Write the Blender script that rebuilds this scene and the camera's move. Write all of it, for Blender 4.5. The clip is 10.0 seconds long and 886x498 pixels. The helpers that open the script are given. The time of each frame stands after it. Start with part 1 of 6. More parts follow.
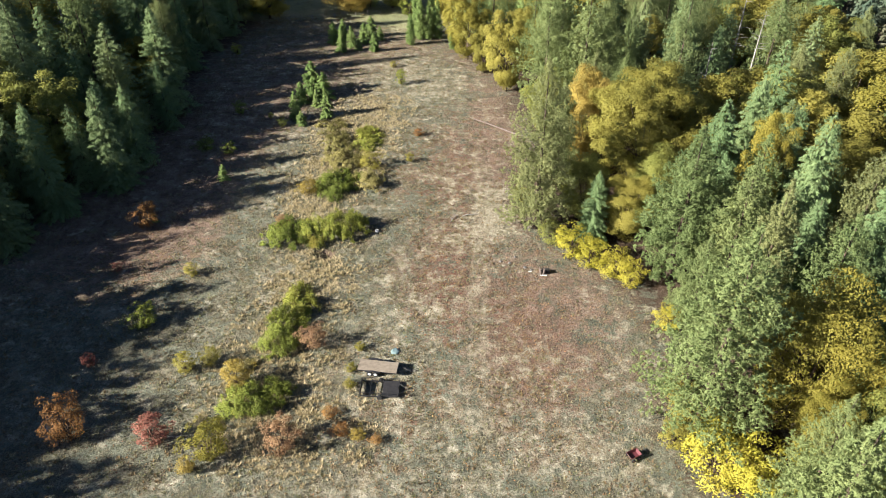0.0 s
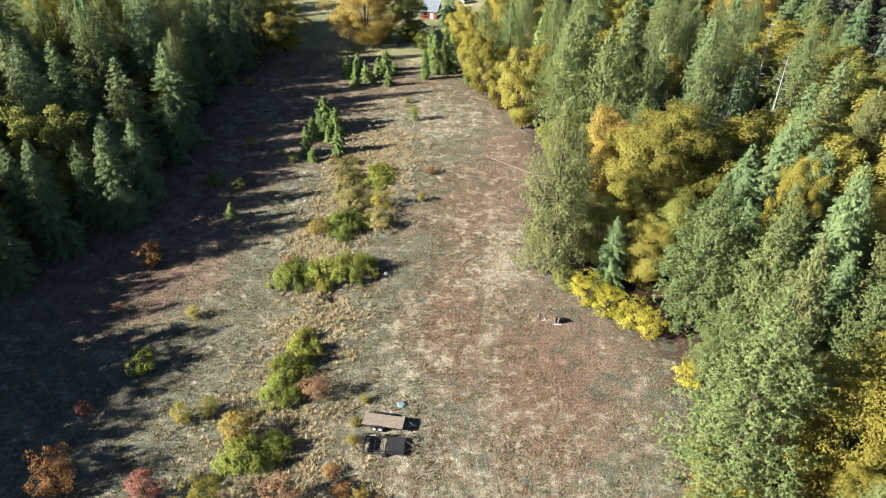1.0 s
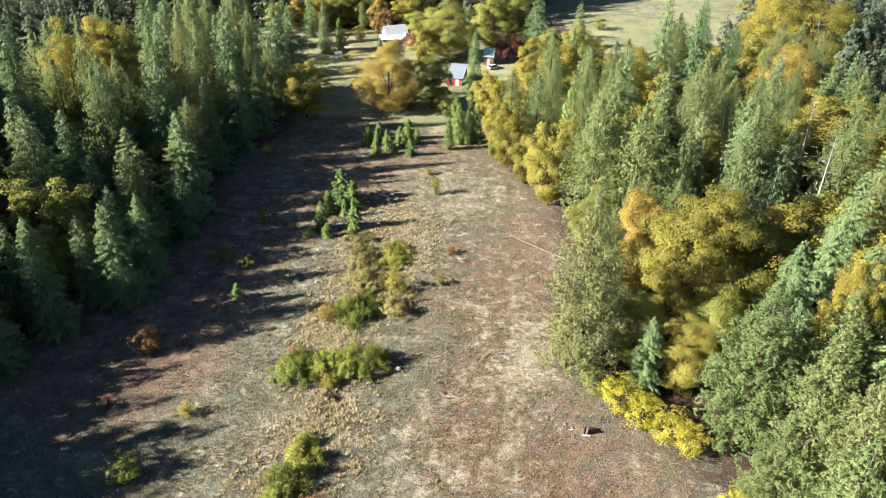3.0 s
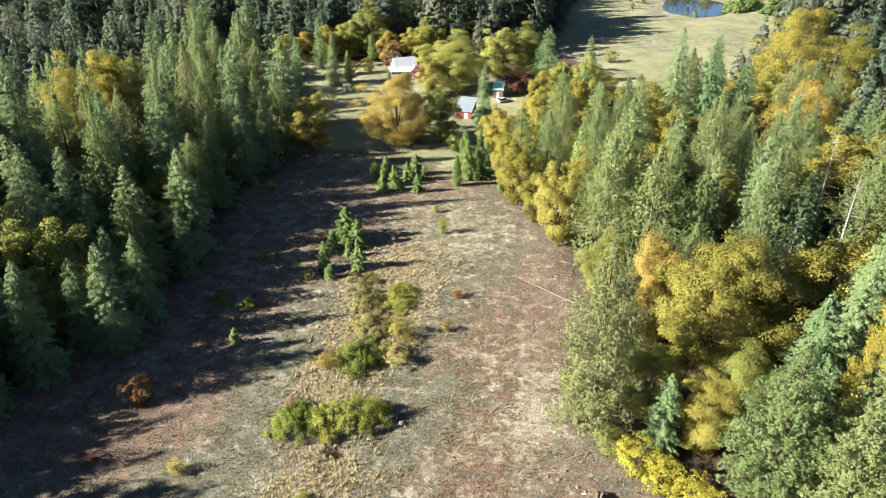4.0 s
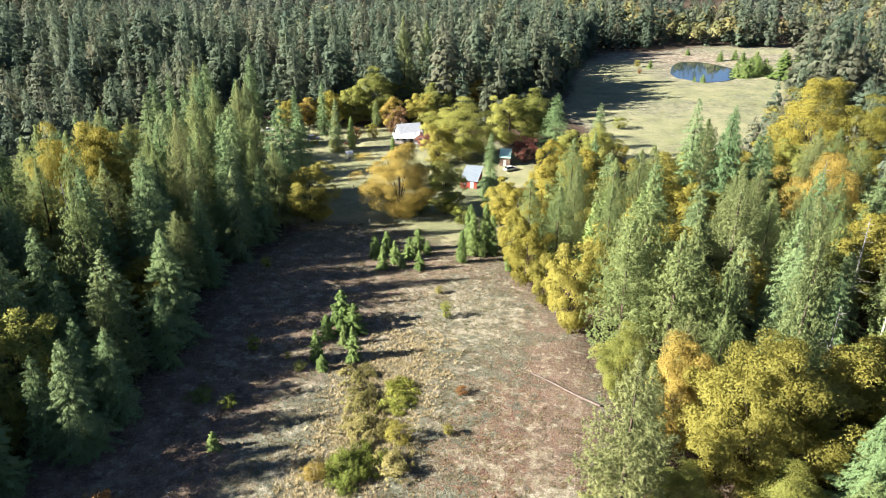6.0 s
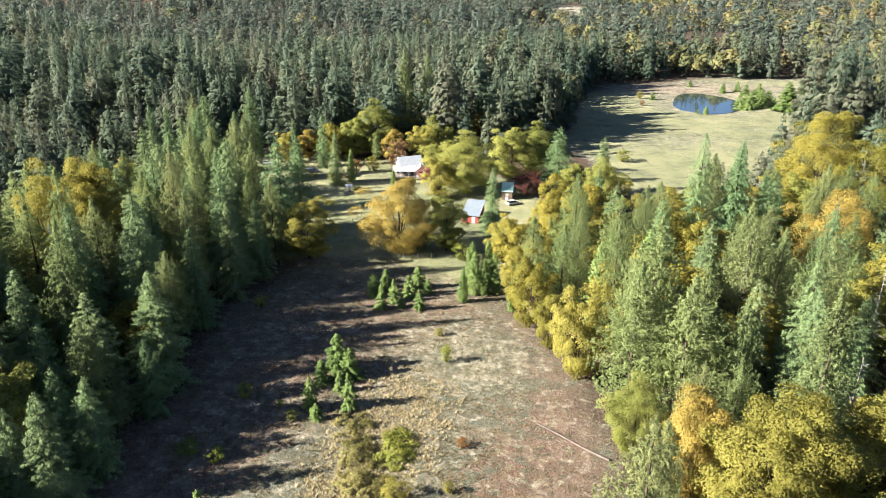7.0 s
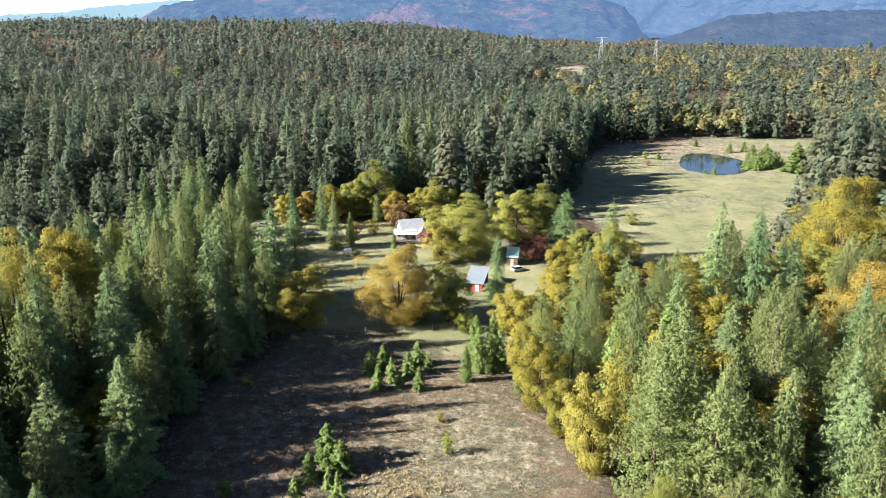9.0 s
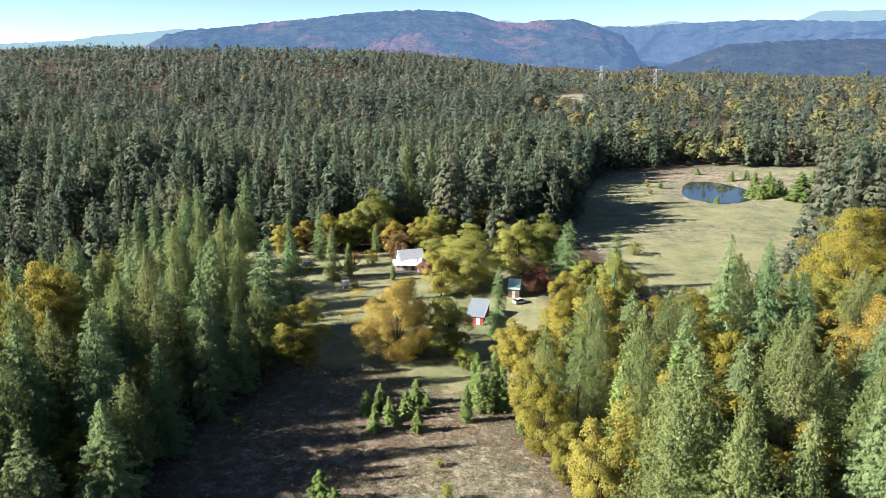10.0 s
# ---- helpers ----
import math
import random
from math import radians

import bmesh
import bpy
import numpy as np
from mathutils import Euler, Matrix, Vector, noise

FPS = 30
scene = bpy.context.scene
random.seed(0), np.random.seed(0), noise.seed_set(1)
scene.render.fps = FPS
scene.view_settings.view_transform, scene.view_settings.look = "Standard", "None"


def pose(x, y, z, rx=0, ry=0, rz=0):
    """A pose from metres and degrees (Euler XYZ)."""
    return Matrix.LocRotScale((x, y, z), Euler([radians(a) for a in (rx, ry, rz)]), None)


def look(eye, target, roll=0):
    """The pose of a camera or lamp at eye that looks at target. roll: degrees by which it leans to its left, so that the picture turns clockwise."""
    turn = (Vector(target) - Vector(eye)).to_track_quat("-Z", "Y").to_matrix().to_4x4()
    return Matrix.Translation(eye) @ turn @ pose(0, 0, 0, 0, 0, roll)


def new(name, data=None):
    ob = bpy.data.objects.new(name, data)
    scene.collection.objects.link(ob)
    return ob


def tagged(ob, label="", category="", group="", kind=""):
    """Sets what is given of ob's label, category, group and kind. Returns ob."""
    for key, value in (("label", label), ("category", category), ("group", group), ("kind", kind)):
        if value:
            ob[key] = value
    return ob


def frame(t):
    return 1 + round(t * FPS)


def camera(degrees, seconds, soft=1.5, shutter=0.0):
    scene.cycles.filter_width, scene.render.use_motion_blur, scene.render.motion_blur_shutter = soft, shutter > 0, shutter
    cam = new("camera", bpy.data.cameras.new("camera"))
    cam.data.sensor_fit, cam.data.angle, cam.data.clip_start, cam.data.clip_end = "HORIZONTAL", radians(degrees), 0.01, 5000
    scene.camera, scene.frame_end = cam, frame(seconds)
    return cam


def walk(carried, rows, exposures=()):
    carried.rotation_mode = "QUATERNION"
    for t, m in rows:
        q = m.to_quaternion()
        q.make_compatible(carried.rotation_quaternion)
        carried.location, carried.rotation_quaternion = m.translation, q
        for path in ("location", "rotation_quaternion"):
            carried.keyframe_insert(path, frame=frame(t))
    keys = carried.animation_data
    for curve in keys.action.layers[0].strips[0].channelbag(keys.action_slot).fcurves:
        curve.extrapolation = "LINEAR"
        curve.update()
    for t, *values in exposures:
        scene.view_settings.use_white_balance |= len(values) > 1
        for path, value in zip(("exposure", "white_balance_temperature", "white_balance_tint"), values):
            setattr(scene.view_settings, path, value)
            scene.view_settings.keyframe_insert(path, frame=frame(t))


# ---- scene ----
cam = camera(63.6, 10.0, soft=0.8)
METRES, EYE, TILT, LEAN, TURN = 50.0, 63.0, -37.0, 0.0, 0.0
ROWS = [
    (0.0, 0.0, 0.0, 0.0, -0.0, 0.0, 0.0),
    (0.5, 0.0035, 0.0337, 0.0263, 0.54, 1.05, -0.45),
    (1.0, 0.0061, 0.0681, 0.0533, 1.07, 2.1, -0.91),
    (1.5, 0.0076, 0.1041, 0.0811, 1.57, 3.15, -1.35),
    (2.0, 0.0088, 0.1414, 0.11, 2.02, 4.2, -1.76),
    (2.5, 0.0096, 0.1804, 0.14, 2.4, 5.22, -2.09),
    (4.0, 0.0094, 0.301, 0.2375, 3.42, 8.28, -2.92),
    (4.5, 0.0081, 0.342, 0.2712, 3.6, 9.36, -3.08),
    (5.0, 0.0069, 0.3839, 0.3047, 3.69, 10.47, -3.16),
    (5.5, 0.0052, 0.4252, 0.3385, 3.78, 11.57, -3.24),
    (7.0, -0.0026, 0.5481, 0.4386, 3.95, 14.89, -3.46),
    (7.5, -0.0053, 0.5893, 0.4717, 4.0, 16.0, -3.53),
    (8.0, -0.0085, 0.6298, 0.5039, 4.05, 17.07, -3.6),
    (8.5, -0.0119, 0.6677, 0.5346, 4.1, 18.1, -3.64),
    (9.0, -0.0153, 0.7038, 0.5647, 4.15, 19.19, -3.71),
    (9.5, -0.0185, 0.7414, 0.5943, 4.16, 20.25, -3.74),
    (10.0, -0.022, 0.7796, 0.6243, 4.17, 21.29, -3.76),
]
walk(cam, [(t, pose(0, 0, EYE, TILT, LEAN, TURN) @ pose(METRES * x, METRES * y, METRES * z, 90 + pitch, roll, yaw)) for t, x, y, z, yaw, pitch, roll in ROWS],
     exposures=[(0.0, 2.24), (2.5, 2.42), (4.5, 2.55), (7.0, 2.62), (8.5, 2.53), (10.0, 2.22)])

# ---- light ----
SUN_EL, SUN_AZ = 27.0, 199.0          # height of the sun; shadows fall towards AZ - 180 from +x
sun_dir = Vector((math.cos(radians(SUN_EL)) * math.cos(radians(SUN_AZ)), math.cos(radians(SUN_EL)) * math.sin(radians(SUN_AZ)), math.sin(radians(SUN_EL))))
world = bpy.data.worlds.new("sky")
scene.world = world
world.use_nodes = True
wn = world.node_tree
sky = wn.nodes.new("ShaderNodeTexSky")
sky.sky_type, sky.sun_disc = "NISHITA", False
sky.sun_elevation, sky.sun_rotation = radians(SUN_EL), radians(90 - SUN_AZ)
sky.altitude, sky.air_density, sky.dust_density, sky.ozone_density = 2000.0, 0.6, 0.3, 2.5
wn.links.new(sky.outputs[0], wn.nodes["Background"].inputs[0])
wn.nodes["Background"].inputs[1].default_value = 0.046
sun = new("sun", bpy.data.lights.new("sun", "SUN"))
sun.data.energy, sun.data.angle, sun.data.color = 5.0, radians(0.55), (1.0, 0.955, 0.88)
sun.matrix_world = look((0, 0, 200), Vector((0, 0, 200)) - sun_dir)


# ---- materials ----
class Mat:
    """A small writer of node materials."""

    def __init__(self, name):
        self.m = bpy.data.materials.new(name)
        self.m.use_nodes = True
        self.t = self.m.node_tree
        self.b = self.t.nodes["Principled BSDF"]
        self.out = self.t.nodes["Material Output"]

    def n(self, kind, **kw):
        node = self.t.nodes.new(kind)
        for k, v in kw.items():
            node.inputs[k.replace("_", " ")].default_value = v
        return node

    def link(self, a, b):
        self.t.links.new(a, b)

    def where(self):
        return self.n("ShaderNodeNewGeometry").outputs["Position"]

    def noise(self, scale, detail=4, rough=0.6, at=None):
        node = self.n("ShaderNodeTexNoise", Scale=scale, Detail=detail, Roughness=rough)
        self.link(at or self.where(), node.inputs["Vector"])
        return node.outputs["Fac"]

    def ramp(self, fac, *stops):
        node = self.n("ShaderNodeValToRGB")
        els = node.color_ramp.elements
        while len(els) < len(stops):
            els.new(0.5)
        for el, (p, c) in zip(els, stops):
            el.position, el.color = p, (*c, 1) if len(c) == 3 else c
        self.link(fac, node.inputs[0])
        return node.outputs[0]

    def step(self, fac, lo, hi):
        node = self.n("ShaderNodeMapRange", From_Min=lo, From_Max=hi)
        self.link(fac, node.inputs[0])
        return node.outputs[0]

    def math(self, op, a, b):
        node = self.n("ShaderNodeMath")
        node.operation = op
        for s, v in zip(node.inputs, (a, b)):
            if isinstance(v, (int, float)):
                s.default_value = v
            else:
                self.link(v, s)
        return node.outputs[0]

    def mix(self, fac, a, b, how="MIX"):
        node = self.n("ShaderNodeMix")
        node.data_type, node.blend_type = "RGBA", how
        for s, v in ((node.inputs["Factor"], fac), (node.inputs[6], a), (node.inputs[7], b)):
            if isinstance(v, (int, float)):
                s.default_value = v
            elif isinstance(v, tuple):
                s.default_value = (*v, 1)
            else:
                self.link(v, s)
        return node.outputs[2]

    def attr(self, name, part="Fac"):
        node = self.n("ShaderNodeAttribute")
        node.attribute_name = name
        return node.outputs[part]

    def bump(self, fac, strength, distance):
        node = self.n("ShaderNodeBump", Strength=strength, Distance=distance)
        self.link(fac, node.inputs["Height"])
        self.link(node.outputs[0], self.b.inputs["Normal"])

    def done(self, colour=None, rough=0.8, metal=0.0, spec=0.3):
        if isinstance(colour, tuple):
            self.b.inputs["Base Color"].default_value = (*colour, 1)
        elif colour is not None:
            self.link(colour, self.b.inputs["Base Color"])
        self.b.inputs["Roughness"].default_value = rough
        self.b.inputs["Metallic"].default_value = metal
        self.b.inputs["Specular IOR Level"].default_value = spec
        return self.m


def leaf_mat(name, dark, mid, light, clear=0.35, tree="object", patch=0.35, warm=None):
    """Foliage: tint by tree, by clump and by single spray, with light passing through; some trees are warmer than others."""
    w = Mat(name)
    island = w.n("ShaderNodeNewGeometry").outputs["Random Per Island"]
    own = w.n("ShaderNodeObjectInfo").outputs["Random"] if tree == "object" else w.attr("tint")
    clump = w.noise(patch, 3)
    f = w.math("ADD", w.math("MULTIPLY", island, 0.30), w.math("MULTIPLY", own, 0.40))
    f = w.math("ADD", f, w.math("MULTIPLY", w.step(clump, 0.3, 0.7), 0.30))
    col = w.ramp(f, (0.12, dark), (0.5, mid), (0.88, light))
    if warm:
        other = w.math("FRACT", w.math("MULTIPLY", own, 7.31), 0.0)
        col = w.mix(w.math("MULTIPLY", w.step(other, 0.5, 1.0), 0.55), col, warm)
    w.done(col, 0.68, 0, 0.1)
    tr = w.n("ShaderNodeBsdfTranslucent")
    w.link(w.mix(0.3, col, light), tr.inputs[0])
    mx = w.n("ShaderNodeMixShader", Fac=clear)
    w.link(w.b.outputs[0], mx.inputs[1])
    w.link(tr.outputs[0], mx.inputs[2])
    w.link(mx.outputs[0], w.out.inputs[0])
    return w.m


def plain_mat(name, a, b, scale=6.0, rough=0.7, metal=0.0, spec=0.3, relief=0.0, fine=40.0):
    """Two tones by broad stains and fine grain."""
    w = Mat(name)
    f = w.math("ADD", w.math("MULTIPLY", w.noise(scale, 5), 0.65), w.math("MULTIPLY", w.noise(fine, 3), 0.35))
    if relief:
        w.bump(f, 0.6, relief)
    return w.done(w.ramp(f, (0.32, a), (0.68, b)), rough, metal, spec)


PINE = leaf_mat("pine_needles", (0.108, 0.150, 0.058), (0.172, 0.214, 0.082), (0.238, 0.268, 0.104), 0.40, warm=(0.205, 0.190, 0.084))
FIR = leaf_mat("fir_needles", (0.076, 0.128, 0.056), (0.128, 0.188, 0.080), (0.186, 0.240, 0.102), 0.30, warm=(0.178, 0.192, 0.084))
CEDAR = leaf_mat("cedar_sprays", (0.080, 0.128, 0.036), (0.140, 0.196, 0.058), (0.205, 0.252, 0.084), 0.28)
YELLOW = leaf_mat("yellow_leaves", (0.115, 0.115, 0.024), (0.210, 0.185, 0.036), (0.300, 0.250, 0.050), 0.42)
OLIVE = leaf_mat("olive_gold_leaves", (0.165, 0.155, 0.036), (0.245, 0.220, 0.050), (0.325, 0.285, 0.070), 0.50)
LIME = leaf_mat("lime_leaves", (0.125, 0.145, 0.038), (0.210, 0.220, 0.056), (0.310, 0.295, 0.080), 0.46)
GOLD = leaf_mat("gold_leaves", (0.150, 0.120, 0.030), (0.255, 0.190, 0.046), (0.350, 0.265, 0.070), 0.38)
LEMON = leaf_mat("lemon_yellow_leaves", (0.240, 0.225, 0.030), (0.340, 0.305, 0.044), (0.430, 0.375, 0.065), 0.40)
RUST = leaf_mat("rust_leaves", (0.125, 0.058, 0.022), (0.235, 0.120, 0.042), (0.310, 0.190, 0.068), 0.3)
RED = leaf_mat("red_leaves", (0.120, 0.038, 0.030), (0.205, 0.080, 0.060), (0.270, 0.130, 0.090), 0.3)
ROSE = leaf_mat("rosy_leaves", (0.150, 0.085, 0.052), (0.250, 0.150, 0.082), (0.320, 0.215, 0.110), 0.3)
BRAMBLE = leaf_mat("bramble_leaves", (0.0714, 0.0989, 0.0198), (0.168, 0.194, 0.0378), (0.311, 0.297, 0.063), 0.3, patch=0.8)
# High translucency softens woods' shade; far needles also tinted bluer, standing in for haze.
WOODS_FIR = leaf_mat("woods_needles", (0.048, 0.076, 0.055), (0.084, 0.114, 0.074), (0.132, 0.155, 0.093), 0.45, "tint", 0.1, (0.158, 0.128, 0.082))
FAR_FIR = leaf_mat("far_hazed_needles", (0.048, 0.070, 0.057), (0.080, 0.104, 0.079), (0.122, 0.138, 0.098), 0.45, "tint", 0.05, (0.148, 0.122, 0.088))
WOODS_LEAF = leaf_mat("far_autumn_leaves", (0.088, 0.108, 0.046), (0.142, 0.142, 0.060), (0.210, 0.170, 0.068), 0.3, "tint", 0.1, (0.175, 0.122, 0.074))
BARK = plain_mat("bark", (0.035, 0.025, 0.019), (0.105, 0.076, 0.056), 1.6, 0.9, 0, 0.1, 0.05, 14)
GREY_BARK = plain_mat("weathered_wood", (0.12, 0.11, 0.10), (0.27, 0.25, 0.225), 1.5, 0.85, 0, 0.1, 0.03, 16)


def ground_mat():
    w = Mat("meadow_ground")
    big, mid, fine, grit = w.noise(0.09, 4), w.noise(0.38, 7, 0.74), w.noise(1.5, 7, 0.75), w.noise(5.5, 5, 0.75)
    sep = w.n("ShaderNodeSeparateColor")
    w.link(w.attr("zone", "Color"), sep.inputs[0])
    soil, straw, litter = sep.outputs
    sep2 = w.n("ShaderNodeSeparateColor")
    w.link(w.attr("cover", "Color"), sep2.inputs[0])
    green, wood, track = sep2.outputs
    mottle = w.math("ADD", w.math("MULTIPLY", mid, 0.55), w.math("MULTIPLY", fine, 0.45))
    clumps = w.math("ADD", w.math("MULTIPLY", w.noise(0.45, 6, 0.66), 0.6), w.math("MULTIPLY", w.noise(1.3, 5, 0.7), 0.4))

    def cut(mask, wide=0.16, by=None, much=4.4):
        # a zone's mask, broken up by the mottle
        return w.step(w.math("ADD", w.math("ADD", mask, w.math("MULTIPLY", w.math("SUBTRACT", big, 0.5), 1.3)), w.math("MULTIPLY", w.math("SUBTRACT", by or mottle, 0.5), much)), 0.5 - wide, 0.5 + wide)

    def leaf_spots(scale, wide, share):
        # single fallen leaves and leaf heaps: round spots, some cells empty
        cell = w.n("ShaderNodeTexVoronoi", Scale=scale, Randomness=1.0)
        w.link(w.where(), cell.inputs["Vector"])
        own = w.n("ShaderNodeSeparateColor")
        w.link(cell.outputs["Color"], own.inputs[0])
        there = w.step(w.math("SUBTRACT", share, own.outputs[0]), 0.0, 0.05)
        return w.math("MULTIPLY", w.step(cell.outputs["Distance"], wide, wide * 0.6), there), own.outputs[1]

    def tone(a, b, *stops):
        return w.ramp(w.math("ADD", w.math("MULTIPLY", a, 0.5), w.math("MULTIPLY", b, 0.5)), *stops)

    grass = tone(grit, fine, (0.40, (0.044, 0.041, 0.028)), (0.5, (0.106, 0.098, 0.067)), (0.61, (0.208, 0.192, 0.134)))
    moss = tone(grit, mid, (0.40, (0.050, 0.053, 0.039)), (0.5, (0.114, 0.120, 0.087)), (0.61, (0.215, 0.218, 0.162)))
    dry = tone(grit, clumps, (0.40, (0.130, 0.112, 0.076)), (0.5, (0.275, 0.245, 0.176)), (0.61, (0.430, 0.395, 0.300)))
    earth = tone(grit, mid, (0.40, (0.056, 0.037, 0.027)), (0.5, (0.142, 0.099, 0.073)), (0.61, (0.258, 0.196, 0.150)))
    leaves = tone(grit, fine, (0.38, (0.048, 0.025, 0.018)), (0.52, (0.125, 0.066, 0.046)), (0.66, (0.225, 0.130, 0.084)))
    grass = w.mix(w.step(w.noise(0.28, 5, 0.7), 0.44, 0.56), grass, moss)
    col = w.mix(cut(soil, 0.2), grass, earth)
    col = w.mix(w.math("MULTIPLY", cut(litter, 0.12), w.step(fine, 0.43, 0.55)), col, leaves)
    col = w.mix(w.math("MULTIPLY", cut(straw, 0.30, clumps, 4.6), 0.85), col, dry)
    spots, kind = leaf_spots(2.6, 0.30, w.math("MULTIPLY", litter, 0.7))
    col = w.mix(w.math("MULTIPLY", spots, 0.85), col, w.ramp(kind, (0.2, (0.085, 0.032, 0.026)), (0.65, (0.150, 0.062, 0.040)), (0.95, (0.330, 0.165, 0.070))))
    lawn = tone(grit, big, (0.36, (0.112, 0.128, 0.060)), (0.5, (0.188, 0.192, 0.098)), (0.64, (0.275, 0.252, 0.148)))
    col = w.mix(cut(green, 0.3), col, lawn)
    duff = tone(grit, mid, (0.38, (0.028, 0.0189, 0.0133)), (0.55, (0.0665, 0.0448, 0.0308)), (0.68, (0.119, 0.084, 0.056)))
    col = w.mix(cut(wood, 0.2), col, duff)
    clods = w.step(w.noise(2.6, 3, 0.6), 0.60, 0.66)
    col = w.mix(w.math("MULTIPLY", clods, 0.75), col, (0.060, 0.036, 0.027))
    col = w.mix(w.math("MULTIPLY", cut(track, 0.3), 0.65), col, dry)
    w.bump(w.math("ADD", w.math("MULTIPLY", grit, 0.4), w.math("MULTIPLY", fine, 0.9)), 1.0, 0.5)
    return w.done(col, 0.95, 0, 0.08)


GROUND = ground_mat()


# ---- mesh helpers ----
def mesh_of(name, verts, faces, mat, tint=None, smooth=False):
    """A mesh from an array of places and an array of equal-sided faces."""
    verts, faces = np.asarray(verts, np.float32), np.asarray(faces, np.int32)
    me = bpy.data.meshes.new(name)
    k = faces.shape[1]
    me.vertices.add(len(verts))
    me.vertices.foreach_set("co", verts.ravel())
    me.loops.add(faces.size)
    me.loops.foreach_set("vertex_index", faces.ravel())
    me.polygons.add(len(faces))
    me.polygons.foreach_set("loop_start", np.arange(0, faces.size, k, dtype=np.int32))
    me.polygons.foreach_set("use_smooth", np.full(len(faces), smooth))
    if tint is not None:
        me.attributes.new("tint", "FLOAT", "POINT").data.foreach_set("value", np.asarray(tint, np.float32))
    me.update(calc_edges=True)
    me.materials.append(mat)
    return me


def part(name, bm, material, parent, label=""):
    """One bmesh (or mesh) as one object under a thing or under a part."""
    if isinstance(bm, bpy.types.Mesh):
        me = bm
    else:
        me = bpy.data.meshes.new(name)
        bm.normal_update()
        bm.to_mesh(me)
        bm.free()
        me.materials.append(material)
    ob = new(name, me)
    ob.parent = parent
    if label:
        ob["label"] = label
    return ob


def unit(v):
    return v / np.maximum(np.linalg.norm(v, axis=-1, keepdims=True), 1e-6)


def soft_normals(v, f, out, own):
    """Normals of single sprays, leant towards the crown's outside; turns sprays that face inwards. One per corner."""
    t = v[f]
    face = np.cross(t[:, 1] - t[:, 0], t[:, 2] - t[:, 0])
    face = face / np.maximum(np.linalg.norm(face, axis=1, keepdims=True), 1e-9)
    out = unit(out)
    turn = (face * out).sum(1) < 0
    face[turn] *= -1
    f = np.where(turn[:, None], f[:, [0, 2, 1]], f)
    n = np.zeros_like(v)
    n[f.ravel()] = np.repeat(unit(out * (1 - own) + face * own), 3, 0)
    return f, n


def cone_way(v, f):
    """Outwards and up from a stem."""
    out = v[f].mean(1)
    out[:, 2] = 0.6 * np.maximum(np.linalg.norm(out[:, :2], axis=1), 0.02)
    return out


def shade_by(me, normals):
    me.attributes.new("custom_normal", "FLOAT_VECTOR", "POINT").data.foreach_set("vector", np.ascontiguousarray(normals, np.float32).ravel())
    me.polygons.foreach_set("use_smooth", np.ones(len(me.polygons), bool))


def kites(p, d, up, length, width, droop, rng):
    """Leaf or needle sprays: pointed blades at p along d, three corners each."""
    d = unit(d)
    side = unit(np.cross(d, up)) * width[:, None] * 0.5
    length = length[:, None]
    tip = p + d * length - np.array([0, 0, 1.0]) * length * droop
    v = np.stack([p - side, p + side, tip], 1)
    return v.reshape(-1, 3), np.arange(len(p) * 3).reshape(-1, 3)


def tube(pts, radii, sides=6):
    """A tapered limb through the places given: corners and four-sided faces."""
    pts, v, f = [np.asarray(p, float) for p in pts], [], []
    for i, (p, r) in enumerate(zip(pts, radii)):
        a = pts[min(i + 1, len(pts) - 1)] - pts[max(i - 1, 0)]
        a = a / max(np.linalg.norm(a), 1e-6)
        u = np.cross(a, (0.3, 0.9, 0.1) if abs(a[2]) > 0.6 else (0, 0, 1))
        u = u / np.linalg.norm(u)
        w = np.cross(a, u)
        for k in range(sides):
            t = 2 * math.pi * k / sides
            v.append(p + r * (math.cos(t) * u + math.sin(t) * w))
        if i:
            for k in range(sides):
                b, c = (i - 1) * sides, i * sides
                f.append((b + k, b + (k + 1) % sides, c + (k + 1) % sides, c + k))
    return np.array(v), np.array(f)


def joined(pieces):
    vs, fs, n = [], [], 0
    for v, f in pieces:
        vs.append(v)
        fs.append(f + n)
        n += len(v)
    return np.concatenate(vs), np.concatenate(fs)


# ---- trees ----
CROWN_BASE = {"pine": 0.06, "fir": 0.02, "cedar": 0.01, "tall": 0.30}


def outline(style, u):
    """Crown radius, as a share of the widest, up the crown."""
    if style in ("pine", "tall"):
        return (1 - u ** 1.5) ** 0.95 * (0.72 + 0.28 * np.minimum(u * 5, 1)) + 0.015
    if style == "fir":
        return (1 - u) ** 0.74 * (0.80 + 0.20 * np.minimum(u * 6, 1)) + 0.01
    return (1 - u) ** 0.62 * (0.75 + 0.25 * np.minimum(u * 5, 1)) + 0.02


def shingle(p, normal, lead, length, width, droop, rng):
    """Sprays that lie along a crown's surface: normal is the way they face, lead the way they point."""
    normal = unit(normal)
    d = lead - normal * np.sum(lead * normal, 1, keepdims=True) * 0.8
    return kites(p, d, normal, length, width, droop, rng)


